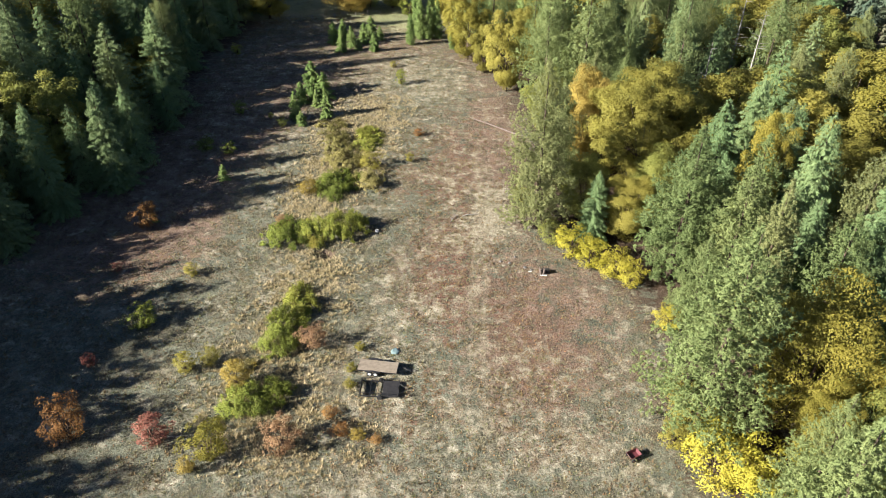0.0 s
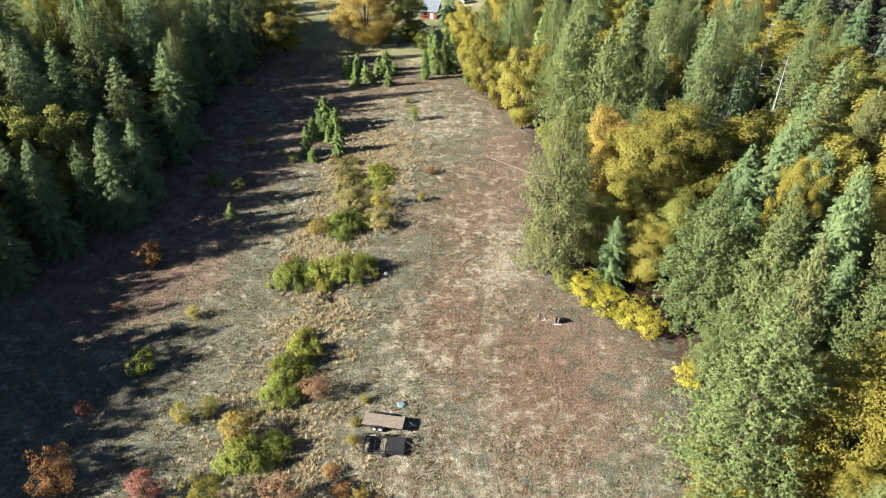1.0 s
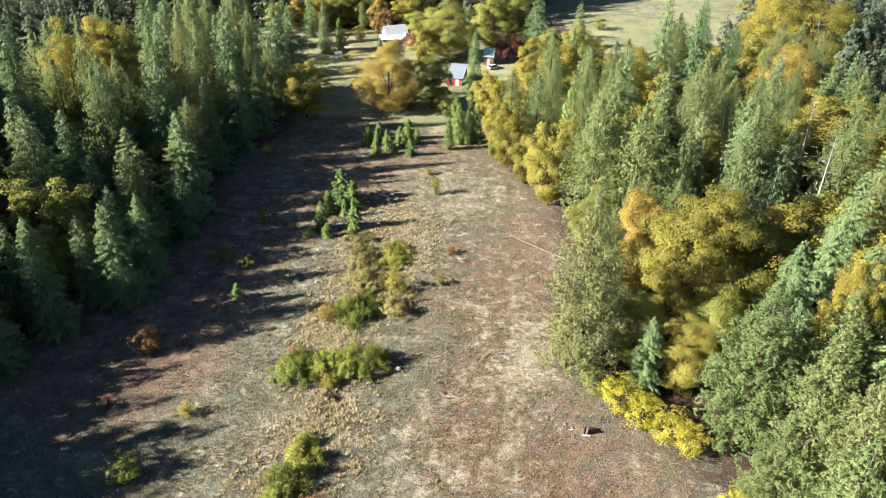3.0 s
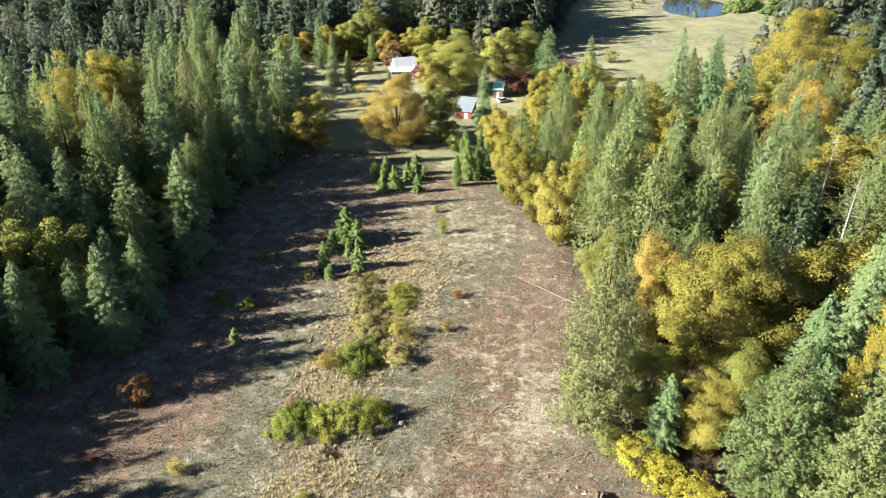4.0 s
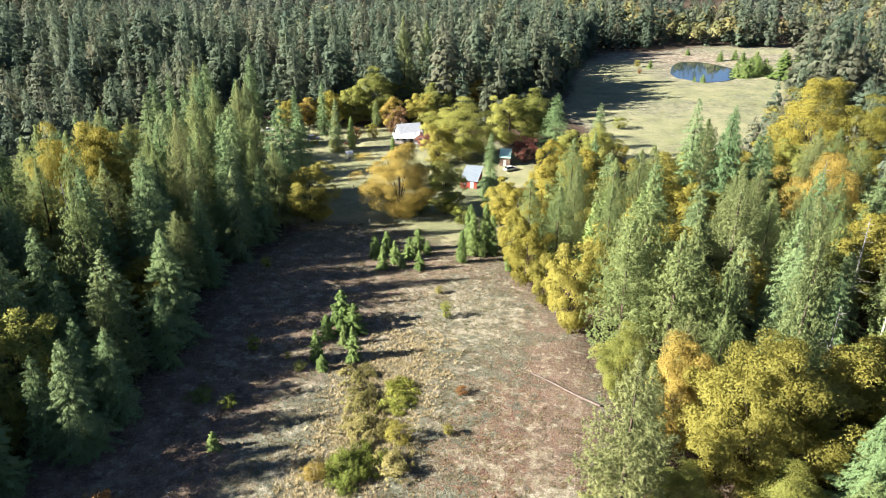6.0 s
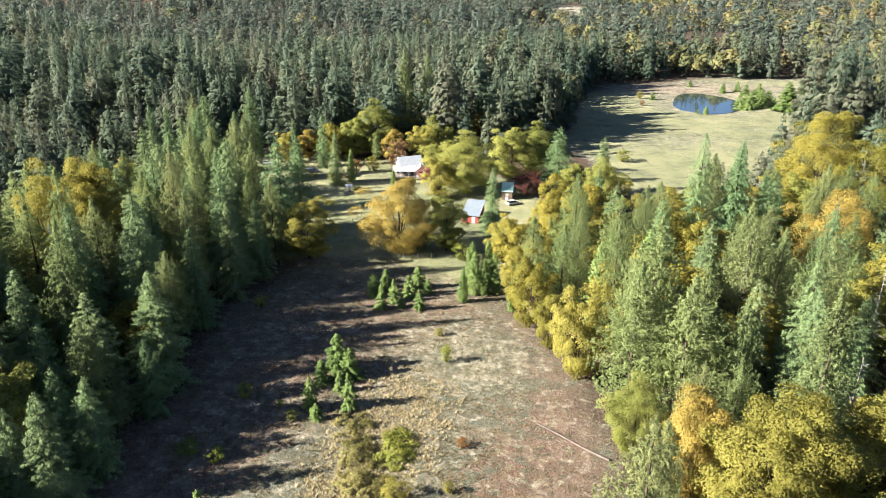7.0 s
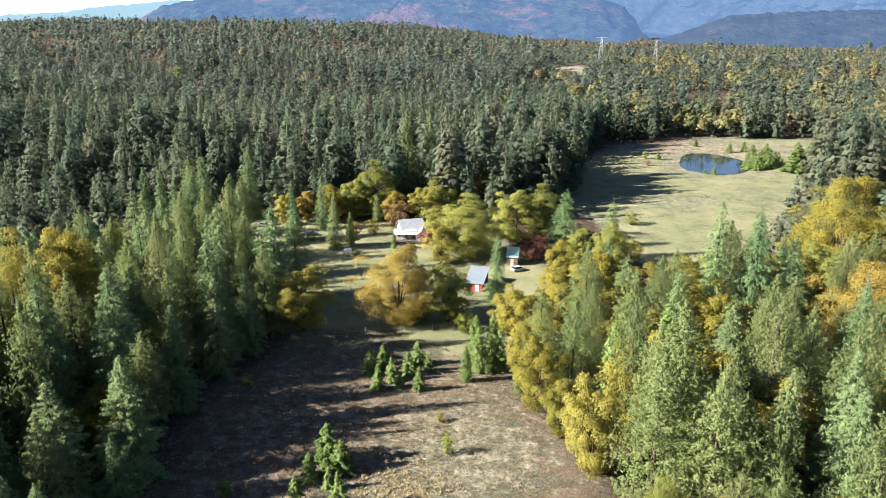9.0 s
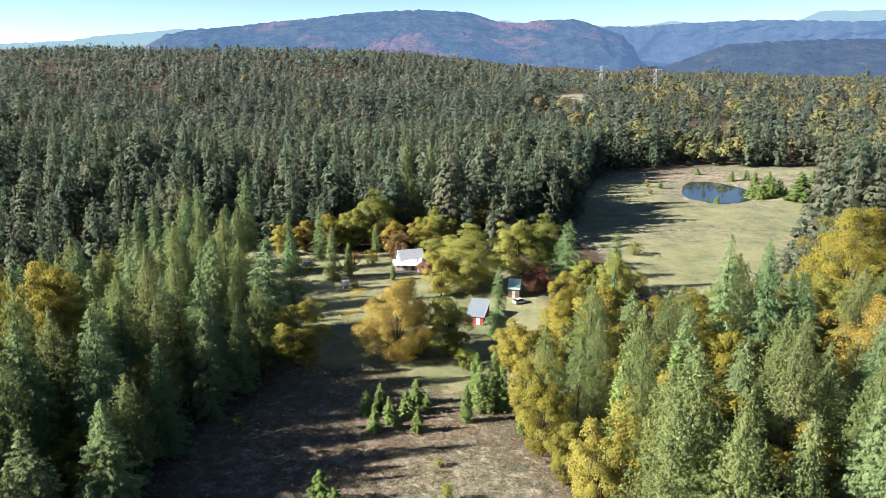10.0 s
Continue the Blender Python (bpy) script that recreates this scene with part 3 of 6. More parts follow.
# trees of the forest edge, each at its own place: kind, x, y, height, width
for row in (
    # east side of the clearing
    ("pine_a", 37, 73, 20.5, 1.4), ("pine_b", 31.5, 77.5, 23.2, 1.6), ("pine_c", 27.8, 51, 27, 1.4), ("pine_b", 31, 66.5, 15, 1.5), ("pine_a", 14, 89, 27, 1.25), ("lime_oak_a", 21.5, 92, 10, 1.1), ("oak_b", 27, 87, 10, 1.2), ("fir_b", 22, 86, 12, 1.4), ("lime_oak_c", 32, 90, 12, 1.1), ("pine_c", 35, 84, 18, 1.3), ("great_oak", 32, 102, 19.5, 1.0), ("gold_oak_b", 24.3, 108.5, 17, 0.8),
    ("yellow_oak_b", 44.4, 86, 20.5, 0.45), ("fir_a", 47, 78, 25, 1.1), ("fir_c", 51, 67, 25, 1.1), ("fir_b", 47, 98, 21, 1.2), ("yellow_oak_a", 39.5, 53, 18, 0.95), ("yellow_oak_c", 38, 46.5, 9.5, 0.8), ("lime_oak_b", 42, 42, 14, 0.9),
    ("pine_b", 22.7, 134, 30, 1.15), ("pine_c", 33.5, 125, 22, 1.0), ("oak_c", 13, 138, 17.2, 0.75), ("lime_oak_a", 19, 119, 12, 0.8), ("yellow_oak_c", 5.6, 156.5, 14.5, 0.8), ("oak_b", 9, 148, 12, 0.9),
    ("pine_c", 15, 168, 21.5, 1.05), ("cedar", 23.2, 178, 17, 1.3), ("cedar", 18, 157, 18, 1.2), ("cedar", 27, 160, 20, 1.3), ("yellow_oak_a", 3.2, 166, 13, 0.8), ("yellow_oak_b", 8, 182, 12, 1.0),
    ("fir_b", 43, 192, 34, 0.95), ("fir_c", 51, 192, 32, 1.1), ("fir_a", 57, 210, 29, 1.0), ("yellow_oak_b", 40, 178, 19, 0.6), ("pine_a", 56, 183, 20, 1.3), ("gold_oak_c", 72, 187, 21, 1.0), ("yellow_oak_c", 87, 236, 29, 0.85), ("yellow_oak_a", 98, 228, 25, 0.95),
    ("pine_c", 39, 113, 29.5, 1.0), ("pine_a", 50, 144, 25, 1.1), ("pine_b", 45, 165, 22, 1.2), ("fir_b", -3.1, 214.5, 18.8, 1.1), ("fir_c", 30, 254, 19, 1.2), ("pine_c", 33, 143, 20, 1.0), ("yellow_oak_b", 36, 108, 13, 0.8),
    # west side of the clearing
    ("fir_a", -53.5, 129.5, 20.5, 1.45), ("fir_b", -58.5, 121, 20.7, 1.65), ("pine_b", -54.5, 137.5, 20, 1.3), ("lime_oak_c", -66, 106.5, 18, 0.95), ("fir_c", -58, 101, 15, 1.2), ("fir_c", -57, 109, 16, 1.0), ("pine_a", -61, 193.5, 20.5, 1.0),
    ("fir_b", -69, 178, 25, 1.05), ("pine_c", -67, 130, 27.5, 1.0), ("yellow_oak_b", -79, 160, 29, 0.7), ("yellow_oak_a", -87, 157, 27, 0.55), ("pine_b", -68, 207, 32, 1.0), ("pine_a", -79, 150, 30, 0.95), ("pine_c", -68, 171, 31, 0.95),
    ("fir_b", -56, 150, 20, 1.2), ("fir_a", -55, 165, 21, 1.1), ("pine_a", -60, 158, 24, 1.1), ("fir_a", -54, 178, 19, 1.1), ("fir_c", -62, 115, 19, 1.05), ("fir_b", -66, 96, 18, 1.1), ("fir_a", -53.5, 101, 17.5, 1.3), ("fir_c", -52.5, 108.5, 15, 1.25), ("fir_b", -60, 93, 19, 1.25), ("fir_c", -68, 87, 24, 1.2), ("fir_a", -63, 84, 19, 1.1), ("pine_c", -56, 115, 19, 1.2), ("lime_oak_b", -64, 101, 13, 1.0), ("fir_a", -51.5, 122, 13, 1.2), ("lime_oak_c", -70, 90, 13, 1.0), ("pine_b", -73, 100, 22, 1.1),
    # round the house
    ("fir_c", -77, 236, 25, 1.1), ("fir_a", -82, 243, 26, 1.1), ("fir_a", -90, 236, 28, 1.05), ("fir_c", -97, 248, 26, 1.1), ("pine_c", -103, 262, 27, 1.1), ("fir_b", -109, 244, 27, 1.1), ("fir_c", -106, 278, 25, 1.1), ("fir_a", -93, 287, 26, 1.1), ("pine_b", -80, 220, 27, 1.1), ("fir_b", -90, 224, 28, 1.1), ("fir_b", -98, 232, 29, 1.0), ("pine_b", -84, 256, 22, 1.0),
    ("fir_c", -59.4, 229.5, 22, 1.25), ("fir_a", -54.5, 255, 18, 1.0), ("cedar", -50.3, 258.4, 11, 1.2), ("lime_oak_b", -56, 289, 16, 1.2), ("lime_oak_a", -48.5, 293, 19, 1.05), ("yellow_oak_b", -62, 284, 15, 0.8), ("gold_oak_b", -72, 286, 12, 1.1), ("lime_oak_c", -25, 292, 17, 1.1), ("oak_c", -78, 280, 11, 1.0), ("fir_b", -70, 262, 20, 1.0), ("fir_a", -64, 276, 19, 1.0), ("pine_b", -45, 276, 13, 0.9), ("gold_oak_c", -25.6, 199, 17.5, 1.2), ("lime_oak_b", -14.2, 202, 15.5, 1.1), ("oak_c", -47, 193, 14.5, 1.2), ("lime_oak_a", -12.5, 250, 18, 1.45), ("oak_c", -20, 244, 13, 1.0),
    ("lime_oak_c", 1.8, 267, 17.5, 1.15), ("lime_oak_a", 10, 272, 17, 1.0), ("fir_c", 17, 262, 20, 1.7), ("oak_b", -20, 316, 14, 1.9), ("gold_oak_b", -10, 330, 12, 1.7), ("fir_b", 5.5, 315, 14, 1.3), ("pine_c", -39.6, 309, 37, 0.85), ("pine_a", -31, 312, 35, 0.9), ("oak_a", -66, 288, 12, 1.0), ("gold_oak_a", -40, 283, 12, 1.1), ("oak_c", -30, 288, 13, 1.2), ("lime_oak_b", 20, 244, 13, 1.1), ("yellow_oak_a", 14, 232, 12, 1.1), ("oak_c", 11, 216, 10, 1.0), ("yellow_oak_b", 12, 204, 14, 1.0), ("fir_b", 24, 214, 20, 1.0), ("oak_b", 0, 196, 12, 1.1), ("yellow_oak_c", 4, 188, 14, 1.0), ("lime_oak_a", 28, 240, 14, 1.0),
):
    key, x, y, *size = row
    plant(key if key in ("gold_oak_c", "lime_oak_a") or size[0] > 24 and "oak" in key or near_path(x, y) or "cedar" in key or "great" in key else "mid_" + key, x, y, *size)

# room for the widest crowns
standing += [(32 + 8 * math.cos(a), 102 + 8 * math.sin(a)) for a in (0.5, 1.6, 2.6, 3.7, 4.7, 5.8)] + [(35, 60), (34, 52), (32, 57)]

# the rest of the near forest
WEST = [(-68, 84), (-62, 98), (-56, 112), (-57, 135), (-57, 160), (-55, 180), (-52, 198), (-66, 210), (-104, 224), (-104, 84)]
SOUTHWEST = [(-74, -20), (-72, 30), (-73, 60), (-69, 84), (-115, 84), (-115, -20)]
EAST = [(29, 30), (30, 55), (33, 66), (30, 74), (27, 82), (20, 88), (16, 98), (20, 110), (22, 122), (18, 132), (16, 146), (13, 158), (6, 170), (4, 182), (10, 196), (16, 206), (20, 214), (40, 216), (62, 222), (82, 250), (84, 250), (84, 30)]
rng = np.random.default_rng(11)


def scatter(poly, gap, keep, tries):
    xs, ys = [p[0] for p in poly], [p[1] for p in poly]
    out = []
    for _ in range(tries):
        x, y = rng.uniform(min(xs), max(xs)), rng.uniform(min(ys), max(ys))
        if not inside(np.array(x), np.array(y), poly):
            continue
        if all((x - a) ** 2 + (y - b) ** 2 > gap ** 2 for a, b in out) and all((x - a) ** 2 + (y - b) ** 2 > keep ** 2 for a, b in standing):
            out.append((x, y))
    return out


for poly, west, gap in ((WEST, True, 6.3), (EAST, False, 6.8)):
    for x, y in scatter(poly, gap, 6.2, 9000):
        close = math.hypot(x, y - max(0, min(50, y - 60))) < 80
        fine = near_path(x, y)
        p, tag = rng.random(), "abc"[rng.integers(3)]
        lod = "" if fine else "mid_"
        if west:
            lod = "mid_" if y < 86 else lod
            key = "fir_" if p < 0.68 else "pine_" if p < 0.86 else "lime_oak_" if p < 0.94 else "yellow_oak_"
        else:
            key = ("pine_" if p < 0.6 else "fir_" if p < 0.85 else "oak_") if close else "pine_" if p < 0.42 else "fir_" if p < 0.68 else "lime_oak_" if p < 0.80 else "oak_" if p < 0.92 else "yellow_oak_"
        tall = rng.uniform(11, 17) if "oak" in key else rng.uniform(21, 30) if west else rng.uniform(15, 25)
        plant(lod + key + tag, x, y, tall, rng.uniform(1.15, 1.55))


# ---- woods beyond ----
def far_conifer(rng, style, boughs, per, size, r=0.16):
    """A conifer some hundred metres off, one metre high: a pointed crown of short sprays on boughs."""
    low = 0.32 if style == "tall" else 0.05
    u = np.sort(rng.random(boughs)) ** 0.95
    az = np.arange(boughs) * 2.4 + rng.normal(0, 0.5, boughs)
    prof = (1 - u) ** (0.76 if style == "fir" else 0.60) * np.minimum(0.70 + 1.8 * u, 1) + 0.012
    ln = r * prof * rng.uniform(0.72, 1.15, boughs) * (1 + 0.15 * np.sin(az * 2 + u * 11))
    share = np.maximum(ln, 0.22 * r)
    i = np.repeat(np.arange(boughs), np.maximum(2, (share / share.sum() * boughs * per).astype(int)))
    m = len(i)
    s = rng.uniform(0.05, 1.0, m) ** 0.42
    out = np.stack([np.cos(az[i]), np.sin(az[i]), np.zeros(m)], 1)
    sd = np.stack([-out[:, 1], out[:, 0], np.zeros(m)], 1)
    tilt = (-0.25 + 0.5 * u[i]) if style == "fir" else (0.0 + 0.4 * u[i])
    p = out * (ln[i] * s)[:, None] + sd * (rng.uniform(-0.45, 0.45, m) * ln[i] * (1.15 - s))[:, None]
    p[:, 2] = low + (0.985 - low) * u[i] + tilt * ln[i] * s + rng.normal(0, 0.006, m)
    n = out * 0.9 + np.array([0, 0, 0.5]) + rng.normal(0, 0.22, (m, 3))
    lead = out * 0.75 + rng.normal(0, 0.32, (m, 3)) + np.array([0, 0, -0.75])
    small = size * (0.28 + 0.72 * np.minimum(ln[i] / (0.6 * r), 1))
    crown = shingle(p, n, lead, small * rng.uniform(0.7, 1.3, m), small * rng.uniform(0.42, 0.75, m), 0.15, rng)
    if boughs < 40:
        return crown
    stem = tube([(0, 0, -0.02), (0, 0, 0.5), (0, 0, 0.985)], [0.011, 0.008, 0.001], 4)
    v, f = stem
    f = np.concatenate([f[:, :3], f[:, [0, 2, 3]]])
    return joined([crown, (v[f].reshape(-1, 3), np.arange(len(f) * 3).reshape(-1, 3))])


def round_tree(rng, n, size=0.13):
    o = unit(rng.normal(0, 1, (n, 3)))
    o[:, 2] = np.abs(o[:, 2]) * 1.3 - 0.3
    p = o * rng.uniform(0.6, 1, (n, 1)) * np.array([0.30, 0.30, 0.40]) + np.array([0, 0, 0.58])
    return shingle(p, o + rng.normal(0, 0.4, (n, 3)), rng.normal(0, 0.8, (n, 3)), size * rng.uniform(0.7, 1.3, n), size * rng.uniform(0.7, 1.3, n), 0.1, rng)


def woods(name, places, shapes, mat, heights, wide, label, round_=False):
    """One object: many trees of a few shapes, each turned, scaled and tinted by itself."""
    vs, fs, ts, ns, n = [], [], [], [], 0
    shapes = [(v,) + soft_normals(v, f, v[f].mean(1) - np.array([0, 0, 0.4]) if round_ else cone_way(v, f), 0.12) for v, f in shapes]
    for x, y in places:
        v, f, nv = shapes[rng.integers(len(shapes))]
        a, w = rng.random() * 6.283, rng.uniform(*wide)
        stand = 0.42 + 0.75 * noise.noise((x * 0.017, y * 0.017, 5.0)) + rng.normal(0, 0.24)
        h = heights(x, y) if callable(heights) else heights[0] + (heights[1] - heights[0]) * min(max(stand, 0.0), 1.15)
        c, s = math.cos(a), math.sin(a)
        q = np.stack([(v[:, 0] * c - v[:, 1] * s) * h * w + x, (v[:, 0] * s + v[:, 1] * c) * h * w + y, v[:, 2] * h + land(x, y)], 1)
        vs.append(q)
        fs.append(f + n)
        ns.append(np.stack([nv[:, 0] * c - nv[:, 1] * s, nv[:, 0] * s + nv[:, 1] * c, nv[:, 2]], 1))
        ts.append(np.full(len(v), rng.random()))
        n += len(v)
    me = mesh_of(name, np.concatenate(vs), np.concatenate(fs), mat, np.concatenate(ts))
    shade_by(me, np.concatenate(ns))
    return tagged(new(name, me), label, "woods", kind="stuff")


def far_places(step, lo, hi, spread, grow=0.0):
    """Uneven rows of places between two distances, leaving the open ground free."""
    out, y = [], lo
    while y < hi:
        gap = step * (1 + grow * (y - lo) / (hi - lo))
        half = spread + 0.66 * y
        x = -half
        while x < half:
            out.append((x + rng.uniform(-0.7, 0.7) * gap, y + rng.uniform(-0.7, 0.7) * gap))
            x += gap
        y += gap
    p = np.array(out)
    wide = 0.021 if lo < 500 else 0.009
    bad = np.array([noise.noise((a * wide, b * wide, 9.0)) for a, b in p]) + rng.normal(0, 0.2, len(p)) < (-0.36 if lo < 500 else -0.26)
    bad |= blob(p[:, 0], p[:, 1], 82, 1010, 40, 55) > 0.3
    for poly in (CLEARING, FARM, FIELD, WEST, EAST, SOUTHWEST):
        bad |= soft_inside(p[:, 0], p[:, 1], poly, 3) > 0.3
    return p[~bad]


near_woods = far_places(9.4, 30, 560, 60)
near_woods = near_woods[~((near_woods[:, 0] > -72) & (near_woods[:, 0] < 28) & (near_woods[:, 1] < 287)) & ~((near_woods[:, 0] > 0) & (near_woods[:, 0] < 70) & (near_woods[:, 1] < 318))]
field_edge = np.array([(20 + 7 * k + 0.16 * (y - 318), y) for y in np.arange(318, 470, 6.0) for k in (-3, -2, -1, 0)])
field_edge = field_edge + rng.uniform(-2, 2, field_edge.shape)
field_edge = field_edge[soft_inside(field_edge[:, 0], field_edge[:, 1], FIELD, 2) < 0.1]
near_woods = np.concatenate([near_woods, field_edge])
shade_row = np.array([(x, y) for x in np.arange(-112, -72, 5.0) for y in np.arange(-40, 84, 5.0)] + [(x, y) for x in np.arange(-124, -88, 5.5) for y in np.arange(86, 136, 5.5)])
shade_row = shade_row + rng.uniform(-2.2, 2.2, shade_row.shape)

hills = far_places(9.4, 560, 1050, 60, 0.35)
beyond = far_places(15, 1050, 2400, 80, 0.9)
behind = np.array([(x + rng.uniform(-4, 4), y + rng.uniform(-4, 4)) for x in range(-200, 200, 11) for y in range(-90, 30, 11) if not -70 < x < 30])


def split(p, share):
    """Which of the places carry autumn leaves: in patches, more to the east."""
    v = np.array([noise.noise((x * 0.012, y * 0.012, 3.0)) for x, y in p]) + rng.normal(0, 0.28, len(p)) + np.clip(p[:, 0] * 0.0016, -0.3, 0.4)
    return v > np.quantile(v, 1 - share)


trng = np.random.default_rng(5)
STYLES = ("fir", "pine", "tall", "fir", "fir", "pine")
close_firs = [far_conifer(trng, s, 110, 17, 0.034, g) for s, g in zip(STYLES, (0.16, 0.16, 0.15, 0.13, 0.18, 0.14))]
firs = [far_conifer(trng, s, 70, 13, 0.047, g) for s, g in zip(STYLES, (0.16, 0.17, 0.16, 0.14, 0.18, 0.15))]
hill_firs = [far_conifer(trng, s, 38, 9, 0.066, g) for s, g in zip(STYLES, (0.17, 0.18, 0.17, 0.15, 0.19, 0.16))]
specks = [far_conifer(trng, s, 18, 4, 0.15, 0.19) for s in STYLES]
domes = [round_tree(trng, 520, 0.075) for _ in range(3)]
balls = [round_tree(trng, 180, 0.11) for _ in range(3)]
puffs = [round_tree(trng, 110, 0.10) for _ in range(3)]
first, second = near_woods[near_woods[:, 1] < 390], near_woods[near_woods[:, 1] >= 390]
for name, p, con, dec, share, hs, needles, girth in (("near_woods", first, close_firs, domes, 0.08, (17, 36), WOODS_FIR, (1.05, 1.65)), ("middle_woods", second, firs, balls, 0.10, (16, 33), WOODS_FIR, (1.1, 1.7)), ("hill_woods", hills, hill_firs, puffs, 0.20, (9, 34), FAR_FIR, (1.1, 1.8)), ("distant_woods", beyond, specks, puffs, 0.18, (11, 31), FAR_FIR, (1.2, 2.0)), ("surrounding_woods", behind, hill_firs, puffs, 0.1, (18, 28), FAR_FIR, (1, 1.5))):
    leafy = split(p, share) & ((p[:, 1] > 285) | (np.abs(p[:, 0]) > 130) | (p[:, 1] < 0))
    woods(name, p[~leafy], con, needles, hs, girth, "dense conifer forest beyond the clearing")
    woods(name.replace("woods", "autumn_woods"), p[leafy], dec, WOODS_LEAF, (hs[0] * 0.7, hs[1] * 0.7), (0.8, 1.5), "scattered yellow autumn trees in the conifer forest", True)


def edge_height(x, y):
    """Tall and low groups of trees along the west side, as their shadows on the meadow tell."""
    reach = 40.0
    for _ in range(3):
        tip = np.interp(y + 0.34 * reach, (20, 45, 49, 53, 59, 63, 66, 71, 74, 78, 81, 85, 90, 100, 108, 118, 126, 135, 145, 156, 163, 175), (-33, -33, -40, -32, -33, -38, -32, -30, -47, -39, -46, -40, -42, -37, -45, -37, -41, -35, -28, -17, -23, -40))
        reach = max(12.0, tip - x)
    return min(37.0, reach / 1.85) * rng.uniform(0.90, 1.06)


woods("side_woods", shade_row, firs, WOODS_FIR, edge_height, (1.3, 1.7), "dense conifers standing along the clearing's west side")


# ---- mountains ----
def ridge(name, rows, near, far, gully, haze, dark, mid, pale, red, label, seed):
    """One wooded mountain ridge: its crest by azimuth in degrees and rise in thousandths, its slope furrowed by
    gullies; distance haze is put into its material as a glow.
    """
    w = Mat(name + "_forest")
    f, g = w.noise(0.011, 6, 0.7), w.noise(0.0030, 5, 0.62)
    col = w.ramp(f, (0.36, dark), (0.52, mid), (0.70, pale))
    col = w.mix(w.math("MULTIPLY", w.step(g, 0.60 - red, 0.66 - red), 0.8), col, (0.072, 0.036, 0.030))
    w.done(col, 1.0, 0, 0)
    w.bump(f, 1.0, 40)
    # blue haze painted on: the slope itself glows in the haze colour
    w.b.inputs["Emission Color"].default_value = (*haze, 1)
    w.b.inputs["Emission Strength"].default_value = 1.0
    az = np.radians(np.arange(rows[0][0], rows[-1][0] + 0.01, 0.22))
    top = np.interp(az, np.radians([a for a, _ in rows]), [b for _, b in rows])
    steps, v = np.linspace(0, 1, 40), []
    for t in steps:
        dist = near + (far - near) * t
        for a, p in zip(az, top):
            furrow = noise.fractal((math.degrees(a) * 0.42 + seed, t * 2.2, seed), 0.8, 2.1, 6)
            crest = 64 + p / 1000 * far + 7 * noise.fractal((math.degrees(a) * 2.1, seed, 0.0), 0.9, 2.0, 4)
            z = -60 + (crest + 60) * t ** 0.85 + gully * furrow * math.sin(math.pi * t ** 0.8)
            d = dist + 3.2 * gully * furrow * math.sin(math.pi * t)
            v.append((d * math.sin(a), 50 + d * math.cos(a), z))
    n = len(az)
    i = (np.arange(len(steps) - 1)[:, None] * n + np.arange(n - 1)).ravel()
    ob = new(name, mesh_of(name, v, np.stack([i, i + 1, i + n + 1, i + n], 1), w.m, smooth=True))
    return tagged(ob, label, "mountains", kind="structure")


def mountains():
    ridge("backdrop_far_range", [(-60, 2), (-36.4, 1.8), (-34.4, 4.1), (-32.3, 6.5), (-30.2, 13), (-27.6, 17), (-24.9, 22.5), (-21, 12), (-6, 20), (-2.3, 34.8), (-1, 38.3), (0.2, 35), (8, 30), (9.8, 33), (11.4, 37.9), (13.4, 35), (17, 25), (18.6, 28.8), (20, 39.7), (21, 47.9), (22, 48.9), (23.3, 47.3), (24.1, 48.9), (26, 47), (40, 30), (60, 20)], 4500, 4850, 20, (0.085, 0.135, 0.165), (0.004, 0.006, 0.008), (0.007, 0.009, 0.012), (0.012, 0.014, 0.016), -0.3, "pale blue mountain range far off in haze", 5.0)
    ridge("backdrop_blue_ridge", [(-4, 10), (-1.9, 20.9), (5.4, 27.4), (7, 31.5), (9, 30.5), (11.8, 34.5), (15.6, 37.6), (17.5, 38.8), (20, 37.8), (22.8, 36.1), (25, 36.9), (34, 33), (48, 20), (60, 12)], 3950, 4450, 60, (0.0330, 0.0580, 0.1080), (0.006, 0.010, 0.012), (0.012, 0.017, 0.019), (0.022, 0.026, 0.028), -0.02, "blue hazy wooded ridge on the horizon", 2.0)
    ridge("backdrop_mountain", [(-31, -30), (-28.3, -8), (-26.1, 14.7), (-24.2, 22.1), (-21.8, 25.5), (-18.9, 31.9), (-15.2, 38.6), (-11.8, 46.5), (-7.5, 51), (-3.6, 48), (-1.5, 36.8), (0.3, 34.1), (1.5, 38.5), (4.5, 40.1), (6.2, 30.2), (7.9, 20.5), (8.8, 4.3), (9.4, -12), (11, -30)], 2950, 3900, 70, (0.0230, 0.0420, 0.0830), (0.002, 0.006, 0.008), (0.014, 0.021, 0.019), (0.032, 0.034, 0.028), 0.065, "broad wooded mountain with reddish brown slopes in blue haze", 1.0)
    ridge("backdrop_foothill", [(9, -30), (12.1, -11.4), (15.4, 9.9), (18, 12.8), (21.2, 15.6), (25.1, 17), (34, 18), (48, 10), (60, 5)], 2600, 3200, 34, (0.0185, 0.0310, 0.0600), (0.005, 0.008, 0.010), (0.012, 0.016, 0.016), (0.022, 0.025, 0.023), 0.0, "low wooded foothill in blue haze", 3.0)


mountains()

